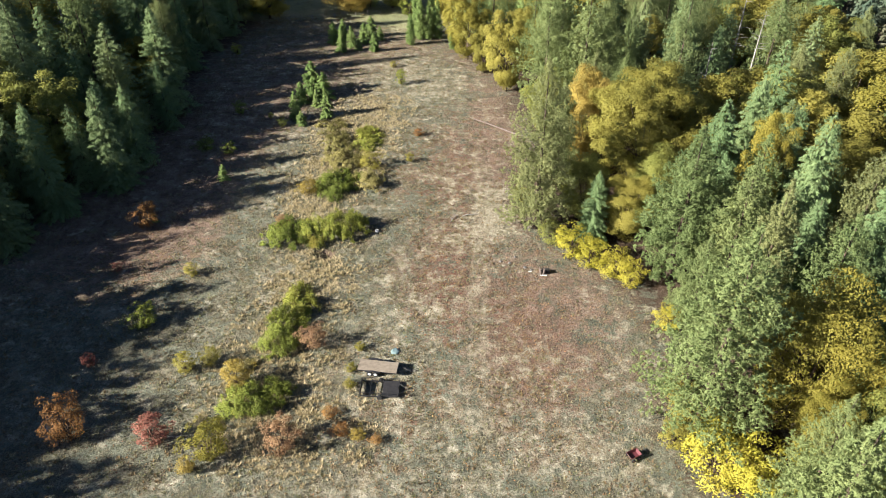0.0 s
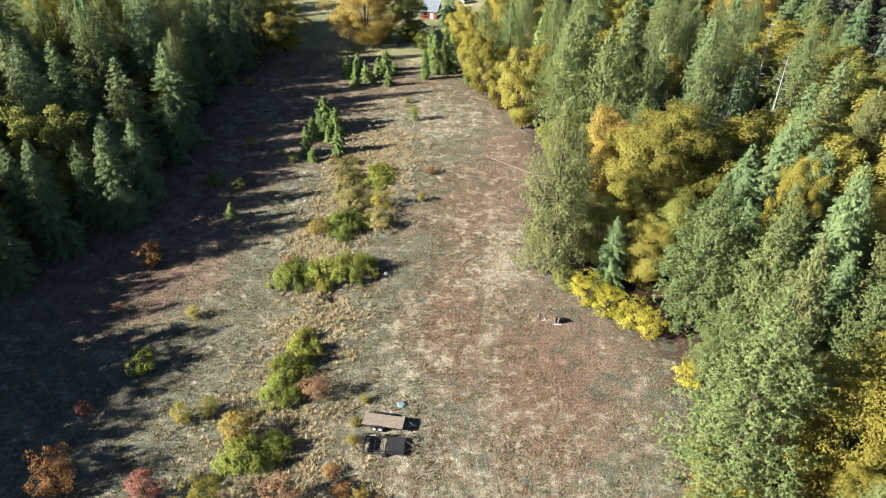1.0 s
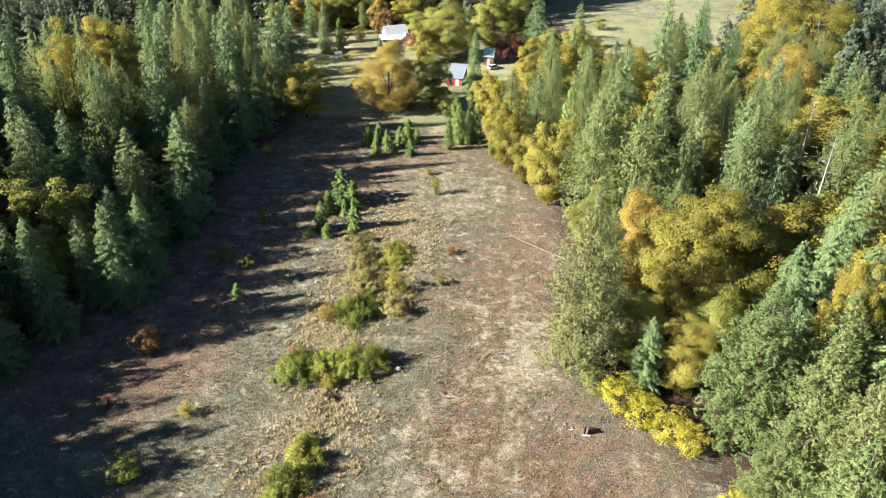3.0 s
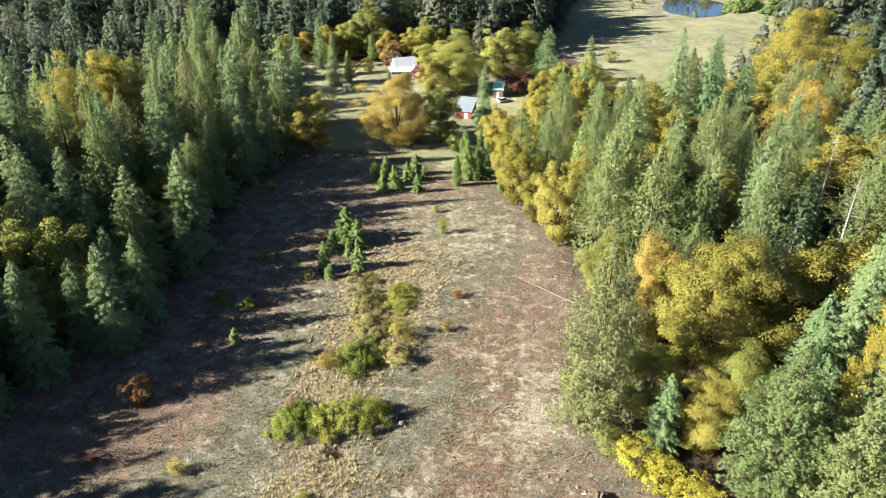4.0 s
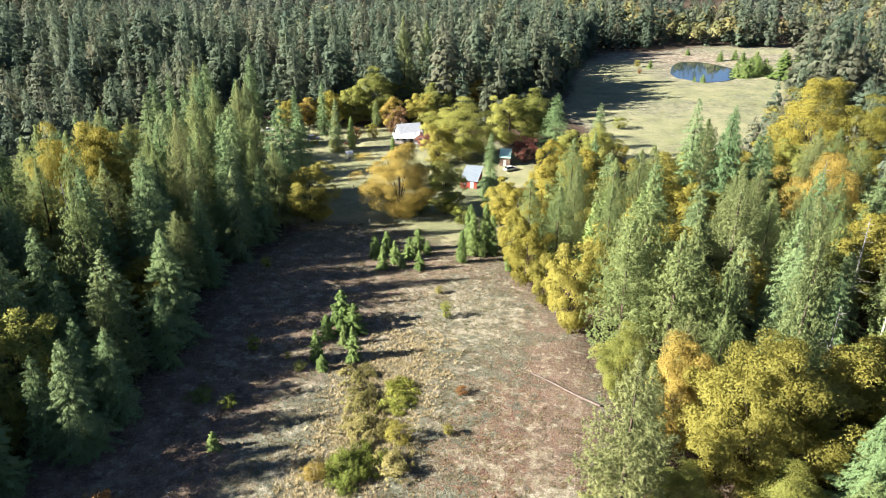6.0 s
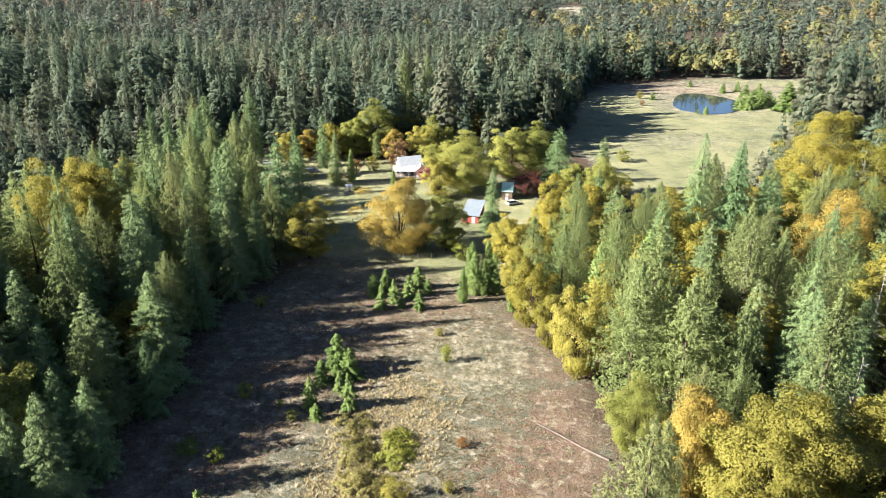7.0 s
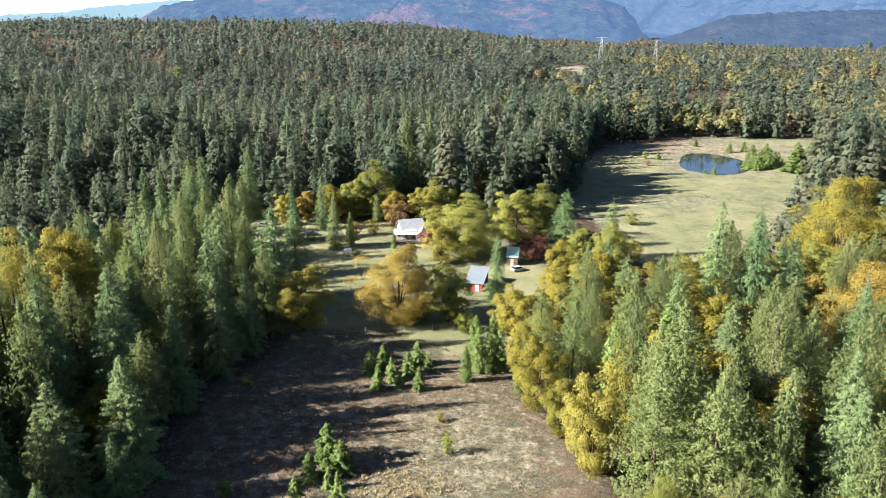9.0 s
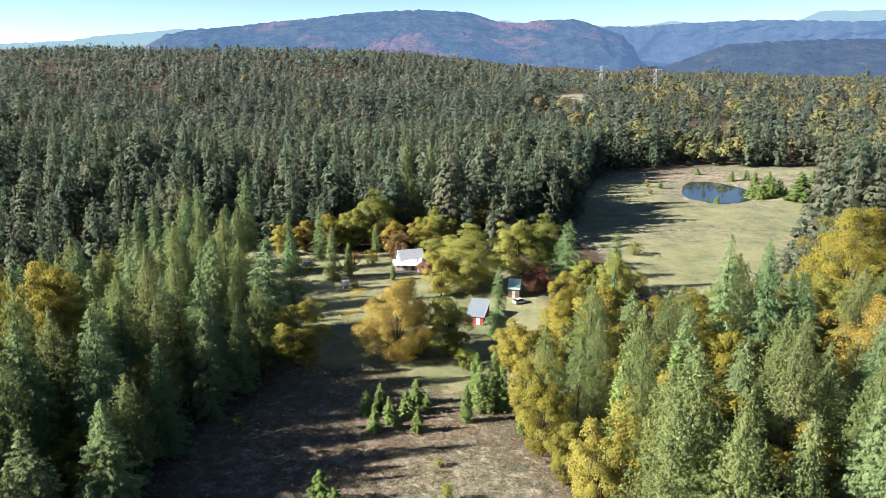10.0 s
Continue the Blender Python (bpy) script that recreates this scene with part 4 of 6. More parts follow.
# ---- materials of the things ----
STRAW = leaf_mat("dry_grass", (0.105, 0.092, 0.052), (0.195, 0.172, 0.103), (0.300, 0.268, 0.178), 0.25, patch=0.15)
WEED = leaf_mat("autumn_weeds", (0.072, 0.040, 0.024), (0.132, 0.082, 0.044), (0.195, 0.150, 0.074), 0.25, patch=0.2)
SEDGE = leaf_mat("green_grass", (0.066, 0.074, 0.028), (0.125, 0.126, 0.050), (0.200, 0.190, 0.085), 0.25, patch=0.2)
SEDGE_LEAF = leaf_mat("yellowing_briar_leaves", (0.098, 0.095, 0.030), (0.200, 0.178, 0.062), (0.350, 0.300, 0.125), 0.3, patch=0.6)
TUSSOCK = leaf_mat("tall_yellow_grass", (0.165, 0.139, 0.0686), (0.328, 0.27, 0.148), (0.513, 0.427, 0.274), 0.35, patch=0.3)
LEAFY = leaf_mat("dry_tan_leaves", (0.112, 0.056, 0.028), (0.24, 0.132, 0.056), (0.368, 0.264, 0.128), 0.3, patch=0.3)
PLANK = plain_mat("weathered_planks", (0.110, 0.088, 0.066), (0.195, 0.162, 0.125), 2.5, 0.8, 0, 0.2, 0.004, 30)
BLACK_STEEL = plain_mat("black_painted_steel", (0.0096, 0.0096, 0.0104), (0.032, 0.0288, 0.0272), 3, 0.5, 0.2, 0.5)
RUBBER = plain_mat("tyre_rubber", (0.0096, 0.0096, 0.0096), (0.024, 0.024, 0.024), 8, 0.85)
RIM = plain_mat("white_rim", (0.3472, 0.3472, 0.336), (0.448, 0.448, 0.4368), 6, 0.4, 0, 0.5)
TEAL = plain_mat("teal_tarp", (0.070, 0.115, 0.118), (0.150, 0.205, 0.205), 3, 0.5, 0, 0.4)
WHITE = plain_mat("white_paint", (0.3272, 0.3272, 0.3224), (0.4168, 0.4168, 0.412), 2, 0.55)
WHITE_ROOF = plain_mat("white_metal_roof", (0.3264, 0.3376, 0.348), (0.4464, 0.4512, 0.4568), 1.2, 0.45, 0.1, 0.5)
# Greyer copy of the white metal roof: the main block's shade put into colour.
SHADED_ROOF = plain_mat("shaded_white_metal_roof", (0.24, 0.252, 0.27), (0.372, 0.384, 0.402), 1.2, 0.45, 0.1, 0.5)
PALE_ROOF = plain_mat("pale_blue_metal_roof", (0.192, 0.2256, 0.2592), (0.2688, 0.3024, 0.3312), 1.2, 0.4, 0.3, 0.5)
MINT_ROOF = plain_mat("mint_green_metal_roof", (0.300, 0.480, 0.400), (0.380, 0.560, 0.480), 1.2, 0.45, 0.1, 0.5)
DARK_ROOF = plain_mat("dark_shingle_roof", (0.028, 0.028, 0.032), (0.068, 0.064, 0.064), 1.5, 0.85)
RED_WALL = plain_mat("red_board_wall", (0.192, 0.0288, 0.0192), (0.2688, 0.0544, 0.0384), 1.5, 0.75)
GREY_WALL = plain_mat("grey_board_wall", (0.24, 0.224, 0.208), (0.352, 0.336, 0.312), 1.5, 0.8)
BROWN_WALL = plain_mat("brown_board_wall", (0.08, 0.052, 0.036), (0.152, 0.104, 0.072), 1.5, 0.8)
STONE = plain_mat("field_stone", (0.0768, 0.072, 0.0672), (0.192, 0.1824, 0.168), 2.5, 0.9, 0, 0.2, 0.02)
LOG = plain_mat("bleached_log", (0.08, 0.056, 0.0448), (0.1384, 0.116, 0.1008), 1.2, 0.85, 0, 0.1, 0.01, 12)
RED_PAINT = plain_mat("red_paint", (0.060, 0.014, 0.018), (0.100, 0.026, 0.030), 3, 0.45, 0, 0.5)
CAR_BLUE = plain_mat("blue_car_paint", (0.044, 0.048, 0.128), (0.06, 0.068, 0.168), 1, 0.3, 0.2, 0.5)
CAR_RED = plain_mat("dark_red_car_paint", (0.096, 0.016, 0.016), (0.128, 0.024, 0.024), 1, 0.3, 0.2, 0.5)
CAR_WHITE = plain_mat("white_car_paint", (0.3808, 0.3808, 0.3808), (0.4368, 0.4368, 0.4368), 1, 0.3, 0, 0.5)
GALV = plain_mat("galvanised_steel", (0.2, 0.208, 0.216), (0.336, 0.344, 0.352), 2, 0.5, 0.5)
PANE = Mat("window_pane").done((0.02, 0.025, 0.03), 0.08, 0, 0.8)


def water_mat():
    w = Mat("pond_water")
    w.bump(w.noise(0.9, 3), 0.03, 0.02)
    w.b.inputs["IOR"].default_value = 1.33
    return w.done(w.ramp(w.noise(0.08, 3), (0.4, (0.012, 0.020, 0.020)), (0.6, (0.022, 0.032, 0.028))), 0.06, 0, 0.5)


WATER = water_mat()


# ---- shapes ----
def box(bm, x, y, z, sx, sy, sz, bevel=0.0, m=None):
    """A box, its middle at x, y, z; edges rounded by bevel."""
    r = bmesh.ops.create_cube(bm, size=1, matrix=(m or Matrix()) @ Matrix.Translation((x, y, z)) @ Matrix.Diagonal((sx, sy, sz, 1)))
    if bevel:
        edges = list({e for v in r["verts"] for e in v.link_edges})
        bmesh.ops.bevel(bm, geom=edges, offset=bevel, segments=2, affect="EDGES", profile=0.5)
    return bm


def boxed(*rows, bevel=0.0):
    bm = bmesh.new()
    for row in rows:
        box(bm, *row, bevel=bevel)
    return bm


def rod(bm, a, b, r, sides=8, r2=None):
    a, b = Vector(a), Vector(b)
    m = Matrix.Translation((a + b) / 2) @ (b - a).to_track_quat("Z", "Y").to_matrix().to_4x4()
    bmesh.ops.create_cone(bm, cap_ends=True, segments=sides, radius1=r, radius2=r if r2 is None else r2, depth=(b - a).length, matrix=m)
    return bm


def solid(points, faces, thick=0.0):
    bm = bmesh.new()
    vs = [bm.verts.new(p) for p in points]
    for f in faces:
        bm.faces.new([vs[i] for i in f])
    bmesh.ops.recalc_face_normals(bm, faces=bm.faces)
    if thick:
        bmesh.ops.solidify(bm, geom=list(bm.faces), thickness=thick)
    return bm


def thing(name, x, y, label, category, group="", turn=0.0, lift=0.0):
    ob = new(name)
    ob.matrix_basis = pose(x, y, land(x, y) + lift, 0, 0, turn)
    return tagged(ob, label, category, group)


def wheel(parent, x, y, r, width, side, rim_mat):
    bm = bmesh.new()
    rod(bm, (x, y - width / 2, r), (x, y + width / 2, r), r, 20)
    bmesh.ops.bevel(bm, geom=[e for e in bm.edges if abs(e.verts[0].co.y - e.verts[1].co.y) < 1e-4], offset=0.03, segments=2, affect="EDGES")
    tyre = part("wheel", bm, RUBBER, parent)
    bm = bmesh.new()
    rod(bm, (x, y + side * (width / 2 - 0.02), r), (x, y + side * (width / 2 + 0.015), r), r * 0.66, 16, r * 0.5)
    part("rim", bm, rim_mat, tyre, "pale wheel rim")


# ---- the clearing: trailers and litter ----
def flatbed():
    t = thing("flatbed_trailer", -7.7, 59.5, "flatbed trailer with weathered plank deck on dry grass", "trailer", turn=-8)
    L, W, H = 4.7, 1.75, 0.72
    for k in range(8):
        part("plank", boxed((0, -W / 2 + (k + 0.5) * W / 8, H + rngd.uniform(-0.006, 0.006), L + rngd.uniform(-0.06, 0.06), W / 8 - 0.014, 0.05), bevel=0.006), PLANK, t)
    part("frame", boxed((0, -W / 2 + 0.06, H - 0.10, L, 0.08, 0.14), (0, W / 2 - 0.06, H - 0.10, L, 0.08, 0.14), *[(x, 0, H - 0.10, 0.07, W - 0.2, 0.10) for x in (-2.25, -1.1, 0, 1.1, 2.25)], bevel=0.01), BLACK_STEEL, t)
    part("headboard", boxed((L / 2 + 0.04, 0, H + 0.06, 0.06, W, 0.26), bevel=0.01), BLACK_STEEL, t)
    bm = bmesh.new()
    for s in (-1, 1):
        rod(bm, (L / 2, s * 0.7, H - 0.12), (L / 2 + 1.15, 0, H - 0.14), 0.045, 6)
    rod(bm, (L / 2 + 1.1, 0, H - 0.14), (L / 2 + 1.35, 0, H - 0.12), 0.06, 8)
    part("tongue", bm, BLACK_STEEL, t)
    bm = rod(bmesh.new(), (L / 2 + 0.95, 0.1, -0.02), (L / 2 + 0.95, 0.1, H + 0.2), 0.035, 8)
    part("jack", bm, BLACK_STEEL, t)
    for s in (-1, 1):
        for x in (-0.85, -0.15):
            wheel(t, x, s * (W / 2 + 0.13), 0.36, 0.20, s, RIM)
        pts = [(x, 0.74 + 0.10 * (1 - abs(x + 0.5) / 0.95)) for x in np.linspace(-1.4, 0.4, 7)]
        v = [(x, s * (W / 2 + 0.02), z) for x, z in pts] + [(x, s * (W / 2 + 0.28), z) for x, z in pts]
        part("fender", solid(v, [(i, i + 1, i + 8, i + 7) for i in range(6)], 0.02), BLACK_STEEL, t)


def low_trailer():
    t = thing("open_trailer", -7.3, 56.3, "low black steel trailer with open frame sides on grass", "trailer", turn=-2)
    L, W, H = 4.4, 2.3, 0.34
    part("frame", boxed((0, -W / 2, H, L, 0.09, 0.12), (0, W / 2, H, L, 0.09, 0.12), (-L / 2, 0, H, 0.09, W - 0.09, 0.12), (L / 2, 0, H, 0.09, W - 0.09, 0.12), bevel=0.01), BLACK_STEEL, t)
    for k in range(6):
        part("crossbar", boxed((-1.8 + k * 0.72, 0, H, 0.06, W - 0.1, 0.06), bevel=0.008), BLACK_STEEL, t)
    part("floor_panel", boxed((1.25, 0, H + 0.055, 1.75, W - 0.12, 0.03), bevel=0.006), BLACK_STEEL, t)
    for y in (-W / 2, W / 2):
        part("rail", boxed((0, y, 0.86, L, 0.05, 0.05), *[(x, y, 0.62, 0.05, 0.05, 0.46) for x in (-2.15, -1.05, 0, 1.05, 2.15)], bevel=0.006), BLACK_STEEL, t)
    part("tail_gate", boxed((-L / 2, 0, 0.66, 0.05, W, 0.5), bevel=0.008), BLACK_STEEL, t)
    for s in (-1, 1):
        wheel(t, 0.1, s * (W / 2 + 0.15), 0.33, 0.19, s, BLACK_STEEL)
    bm = bmesh.new()
    for s in (-1, 1):
        rod(bm, (L / 2, s * 0.8, H), (L / 2 + 1.1, 0, H), 0.04, 6)
    part("tongue", bm, BLACK_STEEL, t)


def lump(name, x, y, r, h, mat, label, category, seed, group="", squash=1.0):
    """A rounded uneven body: a stone, a heap or a crumpled sheet."""
    bm = bmesh.new()
    bmesh.ops.create_icosphere(bm, subdivisions=2, radius=1)
    for v in bm.verts:
        k = 1 + 0.38 * noise.noise(v.co * 1.7 + Vector((seed * 3.1, 0, 0)))
        v.co = Vector((v.co.x * r * k, v.co.y * r * k * squash, max(v.co.z, -0.35) * h * k))
    me = bpy.data.meshes.new(name)
    bm.to_mesh(me)
    bm.free()
    me.materials.append(mat)
    ob = new(name, me)
    ob.matrix_basis = pose(x, y, land(x, y) + 0.2 * h, 0, 0, seed * 71)
    return tagged(ob, label, category, group)


def fire_ring():
    t = thing("rubbish_heap", 13.9, 77.9, "heap of pale boards and dark stumps on bare soil", "heap")
    part("board", boxed((0.1, -0.55, 0.12, 0.95, 0.22, 0.06), bevel=0.01), WHITE, t, "pale loose board")
    part("board", boxed((-0.5, -0.3, 0.10, 0.26, 0.6, 0.05), bevel=0.01), PLANK, t, "grey loose board")
    bm = bmesh.new()
    for k in range(5):
        a = k * 1.3
        rod(bm, (0.25 * math.cos(a), 0.25 * math.sin(a), -0.05), (0.45 * math.cos(a), 0.45 * math.sin(a), 0.5 + 0.16 * k), 0.17, 9, 0.13)
    part("stump", bm, LOG, t)
    part("plank", boxed((-1.7, 0.35, 0.06, 0.55, 0.16, 0.06), bevel=0.01), WHITE, t)
    part("slab", boxed((0.75, 0.2, 0.28, 0.6, 0.7, 0.5), bevel=0.05), BLACK_STEEL, t, "dark block")


def garden_cart():
    t = thing("garden_cart", 20.1, 47.0, "small red garden cart at the clearing's edge", "cart", turn=25)
    part("tub", solid([(-0.55, -0.35, 0.35), (0.5, -0.35, 0.35), (0.5, 0.35, 0.35), (-0.55, 0.35, 0.35), (-0.75, -0.48, 0.75), (0.65, -0.48, 0.75), (0.65, 0.48, 0.75), (-0.75, 0.48, 0.75)], [(0, 1, 2, 3), (0, 1, 5, 4), (1, 2, 6, 5), (2, 3, 7, 6), (3, 0, 4, 7)], 0.03), RED_PAINT, t)
    for s in (-1, 1):
        wheel(t, 0.35, s * 0.5, 0.24, 0.12, s, RED_PAINT)
        wheel(t, -0.4, s * 0.5, 0.24, 0.12, s, RED_PAINT)
    bm = bmesh.new()
    rod(bm, (0.5, 0, 0.35), (1.4, 0, 0.62), 0.025, 6)
    rod(bm, (1.4, -0.2, 0.62), (1.4, 0.2, 0.62), 0.025, 6)
    part("handle", bm, BLACK_STEEL, t)


def fallen_log():
    rng_ = np.random.default_rng(3)
    pts = [(6.0 + (15.8 - 6.0) * k, 125.0 + (117.3 - 125.0) * k + 0.12 * math.sin(k * 7), 0.16) for k in np.linspace(0, 1, 9)]
    v, f = tube(pts, np.linspace(0.10, 0.19, 9), 9)
    ob = tagged(new("fallen_log", mesh_of("fallen_log", v, f, LOG, smooth=True)), "long bleached reddish log lying on the bare soil", "log")
    return ob


def dead_branch(x, y, turn, size, seed):
    rr = np.random.default_rng(seed)
    pieces = [tube([(0, 0, 0.05), (0.6, 0.1, 0.16), (1.3, -0.05, 0.2), (1.9, 0.15, 0.12)], [0.06, 0.05, 0.035, 0.015], 6)]
    for k in range(6):
        b = np.array([0.4 + 0.25 * k, 0.05, 0.15])
        e = b + np.array([rr.uniform(0.1, 0.5), rr.uniform(-0.6, 0.6), rr.uniform(0.0, 0.35)])
        pieces.append(tube([b, (b + e) / 2 + (0, 0, 0.05), e], [0.03, 0.022, 0.01], 5))
    v, f = joined(pieces)
    ob = new("dead_branch", mesh_of("dead_branch", v, f, GREY_BARK, smooth=True))
    ob.matrix_basis = pose(x, y, land(x, y), 0, 0, turn) @ Matrix.Scale(size, 4)
    return tagged(ob, "bare grey fallen branch lying on the meadow", "branch", "fallen branches")


rngd = np.random.default_rng(21)
flatbed()
low_trailer()
fire_ring()
garden_cart()
fallen_log()
lump("teal_tarp", -5.9, 62.6, 0.55, 0.22, TEAL, "crumpled teal tarp on dry grass beside the trailer", "tarp", 2)
lump("white_block", -10.0, 88.0, 0.3, 0.38, WHITE, "pale block lying at the end of the brambles", "block", 4)
for k, (x, y) in enumerate(((8.2, 80.6), (9.5, 80.2), (11.6, 79.2), (10.4, 81.6), (12.4, 78.6))):
    lump("stone", x, y, 0.16 + 0.05 * (k % 3), 0.18, STONE, "small dark field stone on bare soil", "stone", k + 7, "stones on the soil")
for row in ((1.2, 90.5, 60, 1.2, 1), (3.0, 92.0, 10, 1.3, 2), (-30, 49.5, 5, 1.1, 3), (-6.5, 103.5, 190, 0.9, 4), (-47, 160, 40, 1.2, 5)):
    dead_branch(*row)

# ---- shrubs, young trees and brambles of the clearing ----
for row in (
    ("yellow_shrub_a", -24.7, 47.4, 3.9, 1.05, "shrub with dull golden autumn leaves in dry grass"), ("red_shrub_b", -31.0, 48.9, 3.6, 0.95, "shrub with dusty red autumn leaves in dry grass"), ("rust_shrub_c", -40.4, 49.6, 4.8, 0.75, "upright shrub with orange autumn leaves"),
    ("rose_shrub_a", -17.1, 48.2, 3.6, 1.0, "thin shrub with pinkish-gold autumn leaves"), ("shrub_b", -23.9, 57.0, 3.4, 0.95, "shrub with golden-brown autumn leaves"), ("rose_shrub_c", -16.0, 63.6, 3.0, 0.9, "thin shrub with pinkish autumn leaves beside brambles"),
    ("olive_shrub_b", -30.6, 59.4, 2.5, 1.0, "low olive shrub among dry grass"), ("olive_shrub_c", -28.0, 60.6, 2.2, 0.9, "low olive shrub among dry grass"), ("dark_shrub_a", -38.2, 67.2, 2.9, 1.15, "dark green shrub in the forest's shade"), ("olive_shrub_a", -35.0, 77.6, 1.6, 1.2, "low yellow-green shrub in short grass"),
    ("rust_shrub_a", -45.0, 89.2, 3.7, 0.9, "shrub with rusty brown autumn leaves in shade"), ("red_shrub_c", -45.7, 78.6, 1.1, 1.2, "small red-leaved shrub on bare soil"), ("red_shrub_a", -42.4, 60.3, 1.5, 1.0, "small dark red shrub in shade"), ("shrub_a", -26.5, 45.2, 1.7, 1.0, "small golden shrub in dry grass"),
    ("olive_shrub_c", -12.2, 106.8, 2.6, 1.3, "grey-green willow shrub beside brambles"), ("shrub_c", -22.0, 98.6, 2.4, 1.1, "golden-brown shrub beside brambles"), ("rose_shrub_b", -24.6, 89.5, 1.7, 1.2, "low rosy shrub beside brambles"), ("lime_shrub_a", -30.4, 122.4, 1.5, 1.2, "small lime-green shrub in the meadow"), ("dark_shrub_b", -39.4, 127.4, 2.4, 1.0, "dark green shrub in the forest's shade"),
    ("dark_shrub_c", -42.5, 113, 2.2, 1.3, "dark green shrub in the forest's shade"), ("dark_shrub_a", -38.0, 112, 1.9, 1.2, "dark green shrub in the forest's shade"), ("olive_shrub_b", -5.8, 109.0, 1.5, 1.0, "small yellowing shrub on a thin stem"), ("dark_shrub_b", -33.2, 125.5, 1.1, 1.0, "small grey-green shrub in shade"),
    ("rust_shrub_a", -11.2, 50.2, 1.1, 1.6, "low orange-brown weeds beside the trailers"), ("shrub_b", -9.2, 49.6, 1.0, 1.7, "low orange-gold weeds beside the trailers"), ("rust_shrub_c", -12.6, 52.6, 1.0, 1.5, "low orange-brown weeds beside the trailers"), ("yellow_shrub_c", -10.8, 57.0, 0.9, 1.3, "low yellow weeds beside the trailers"), ("yellow_shrub_a", -11.0, 59.4, 1.0, 1.2, "low yellow weeds beside the trailers"), ("yellow_shrub_b", -10.2, 63.0, 0.9, 1.5, "low yellow weeds beside the trailers"), ("rust_shrub_b", -7.2, 49.0, 0.8, 1.6, "low orange-brown weeds beside the trailers"),
    ("dark_shrub_b", -8.8, 141.2, 3.0, 0.7, "small bare-stemmed tree with thin grey-green leaves"), ("olive_shrub_b", -11.0, 151.0, 1.4, 1.1, "low grey shrub in straw grass"), ("rust_shrub_b", -4.6, 118.5, 1.3, 1.3, "low rusty bush in dry grass"), ("dark_shrub_a", -48, 160.5, 2.2, 1.0, "dark green shrub in the forest's shade"),
):
    key, x, y, h, wide, text = row
    tree("shrub", key, x, y, h * 1.12, text, "shrub", "shrubs of the clearing", wide * 1.08, (x * 53) % 360)
YELLOW_EDGE = "bushy young maple with bright yellow leaves at the forest edge"
for key, x, y, h, wide in (("lemon_shrub_a", 18.6, 82.2, 4.6, 1.2), ("lemon_shrub_b", 21.0, 79.6, 4.4, 1.3), ("lemon_shrub_c", 23.6, 77.2, 4.2, 1.1), ("lemon_shrub_a", 25.6, 75.4, 3.8, 1.1), ("lemon_shrub_b", 28.4, 66.6, 3.6, 1.2), ("lime_shrub_c", 16.2, 85.4, 3.4, 1.3), ("lemon_shrub_c", 28.0, 44.6, 6.0, 1.3), ("lemon_shrub_a", 31.0, 43.0, 6.5, 1.2), ("olive_shrub_b", 24.8, 48.6, 3.4, 1.3), ("olive_shrub_c", 26.8, 51.0, 4.0, 1.2), ("lime_shrub_a", 29.0, 48.2, 4.4, 1.2), ("rust_shrub_b", 30.6, 46.4, 2.8, 1.4), ("olive_shrub_a", 26.6, 55.0, 3.6, 1.2), ("lime_shrub_b", 12.4, 96.0, 3.0, 1.2)):
    tree("bushy_maple", key, x, y, h, YELLOW_EDGE if "lemon" in key else "leafy bush turning yellow-green at the forest edge", "bush", "bushes at the forest edge", wide, (x * 91) % 360)
for key, x, y, h, wide in (("young_fir", -22.5, 126.2, 6.4, 0.8), ("young_fir", -28.3, 125.4, 6.0, 0.8), ("young_pine", -26.6, 136.5, 7.4, 1.0), ("young_pine", -24.2, 135.0, 5.6, 1.1), ("young_fir", -25.0, 130.5, 4.0, 0.8), ("young_pine", -28.4, 132.6, 4.6, 1.0), ("young_fir", -26.8, 122.8, 3.0, 1.3), ("young_pine", -36.7, 103.0, 3.0, 1.0),
    ("young_fir", -23.8, 162.6, 5.4, 0.9), ("young_pine", -26.6, 169.4, 5.8, 0.9), ("young_fir", -22.0, 167.0, 5.2, 0.95), ("young_pine", -20.0, 164.2, 2.8, 1.2), ("young_fir", -16.2, 163.2, 4.6, 1.0), ("young_pine", -19.2, 170.2, 5.2, 1.0), ("young_pine", -18.0, 176.0, 5.4, 1.1), ("young_pine", -15.6, 173.0, 3.6, 1.0), ("young_fir", -24.6, 172.6, 5.6, 1.0), ("young_pine", -44.5, 90.8, 1.6, 1.1)):
    tree("young_conifer", key, x, y, h, "young bright green conifer standing in the meadow", "young conifer", "young conifers", wide, (x * 29) % 360)
for x, y, h in ((-7.8, 168.6, 7.5), (-5.6, 173.4, 10), (-3.6, 173.6, 8.5), (-1.4, 174.6, 9.5), (-6.4, 177.4, 11), (-3.0, 178.6, 11), (2.2, 164.6, 5.5), (-36.2, 256.6, 5.5)):
    plant("cedar", x, y, h, 1.25)


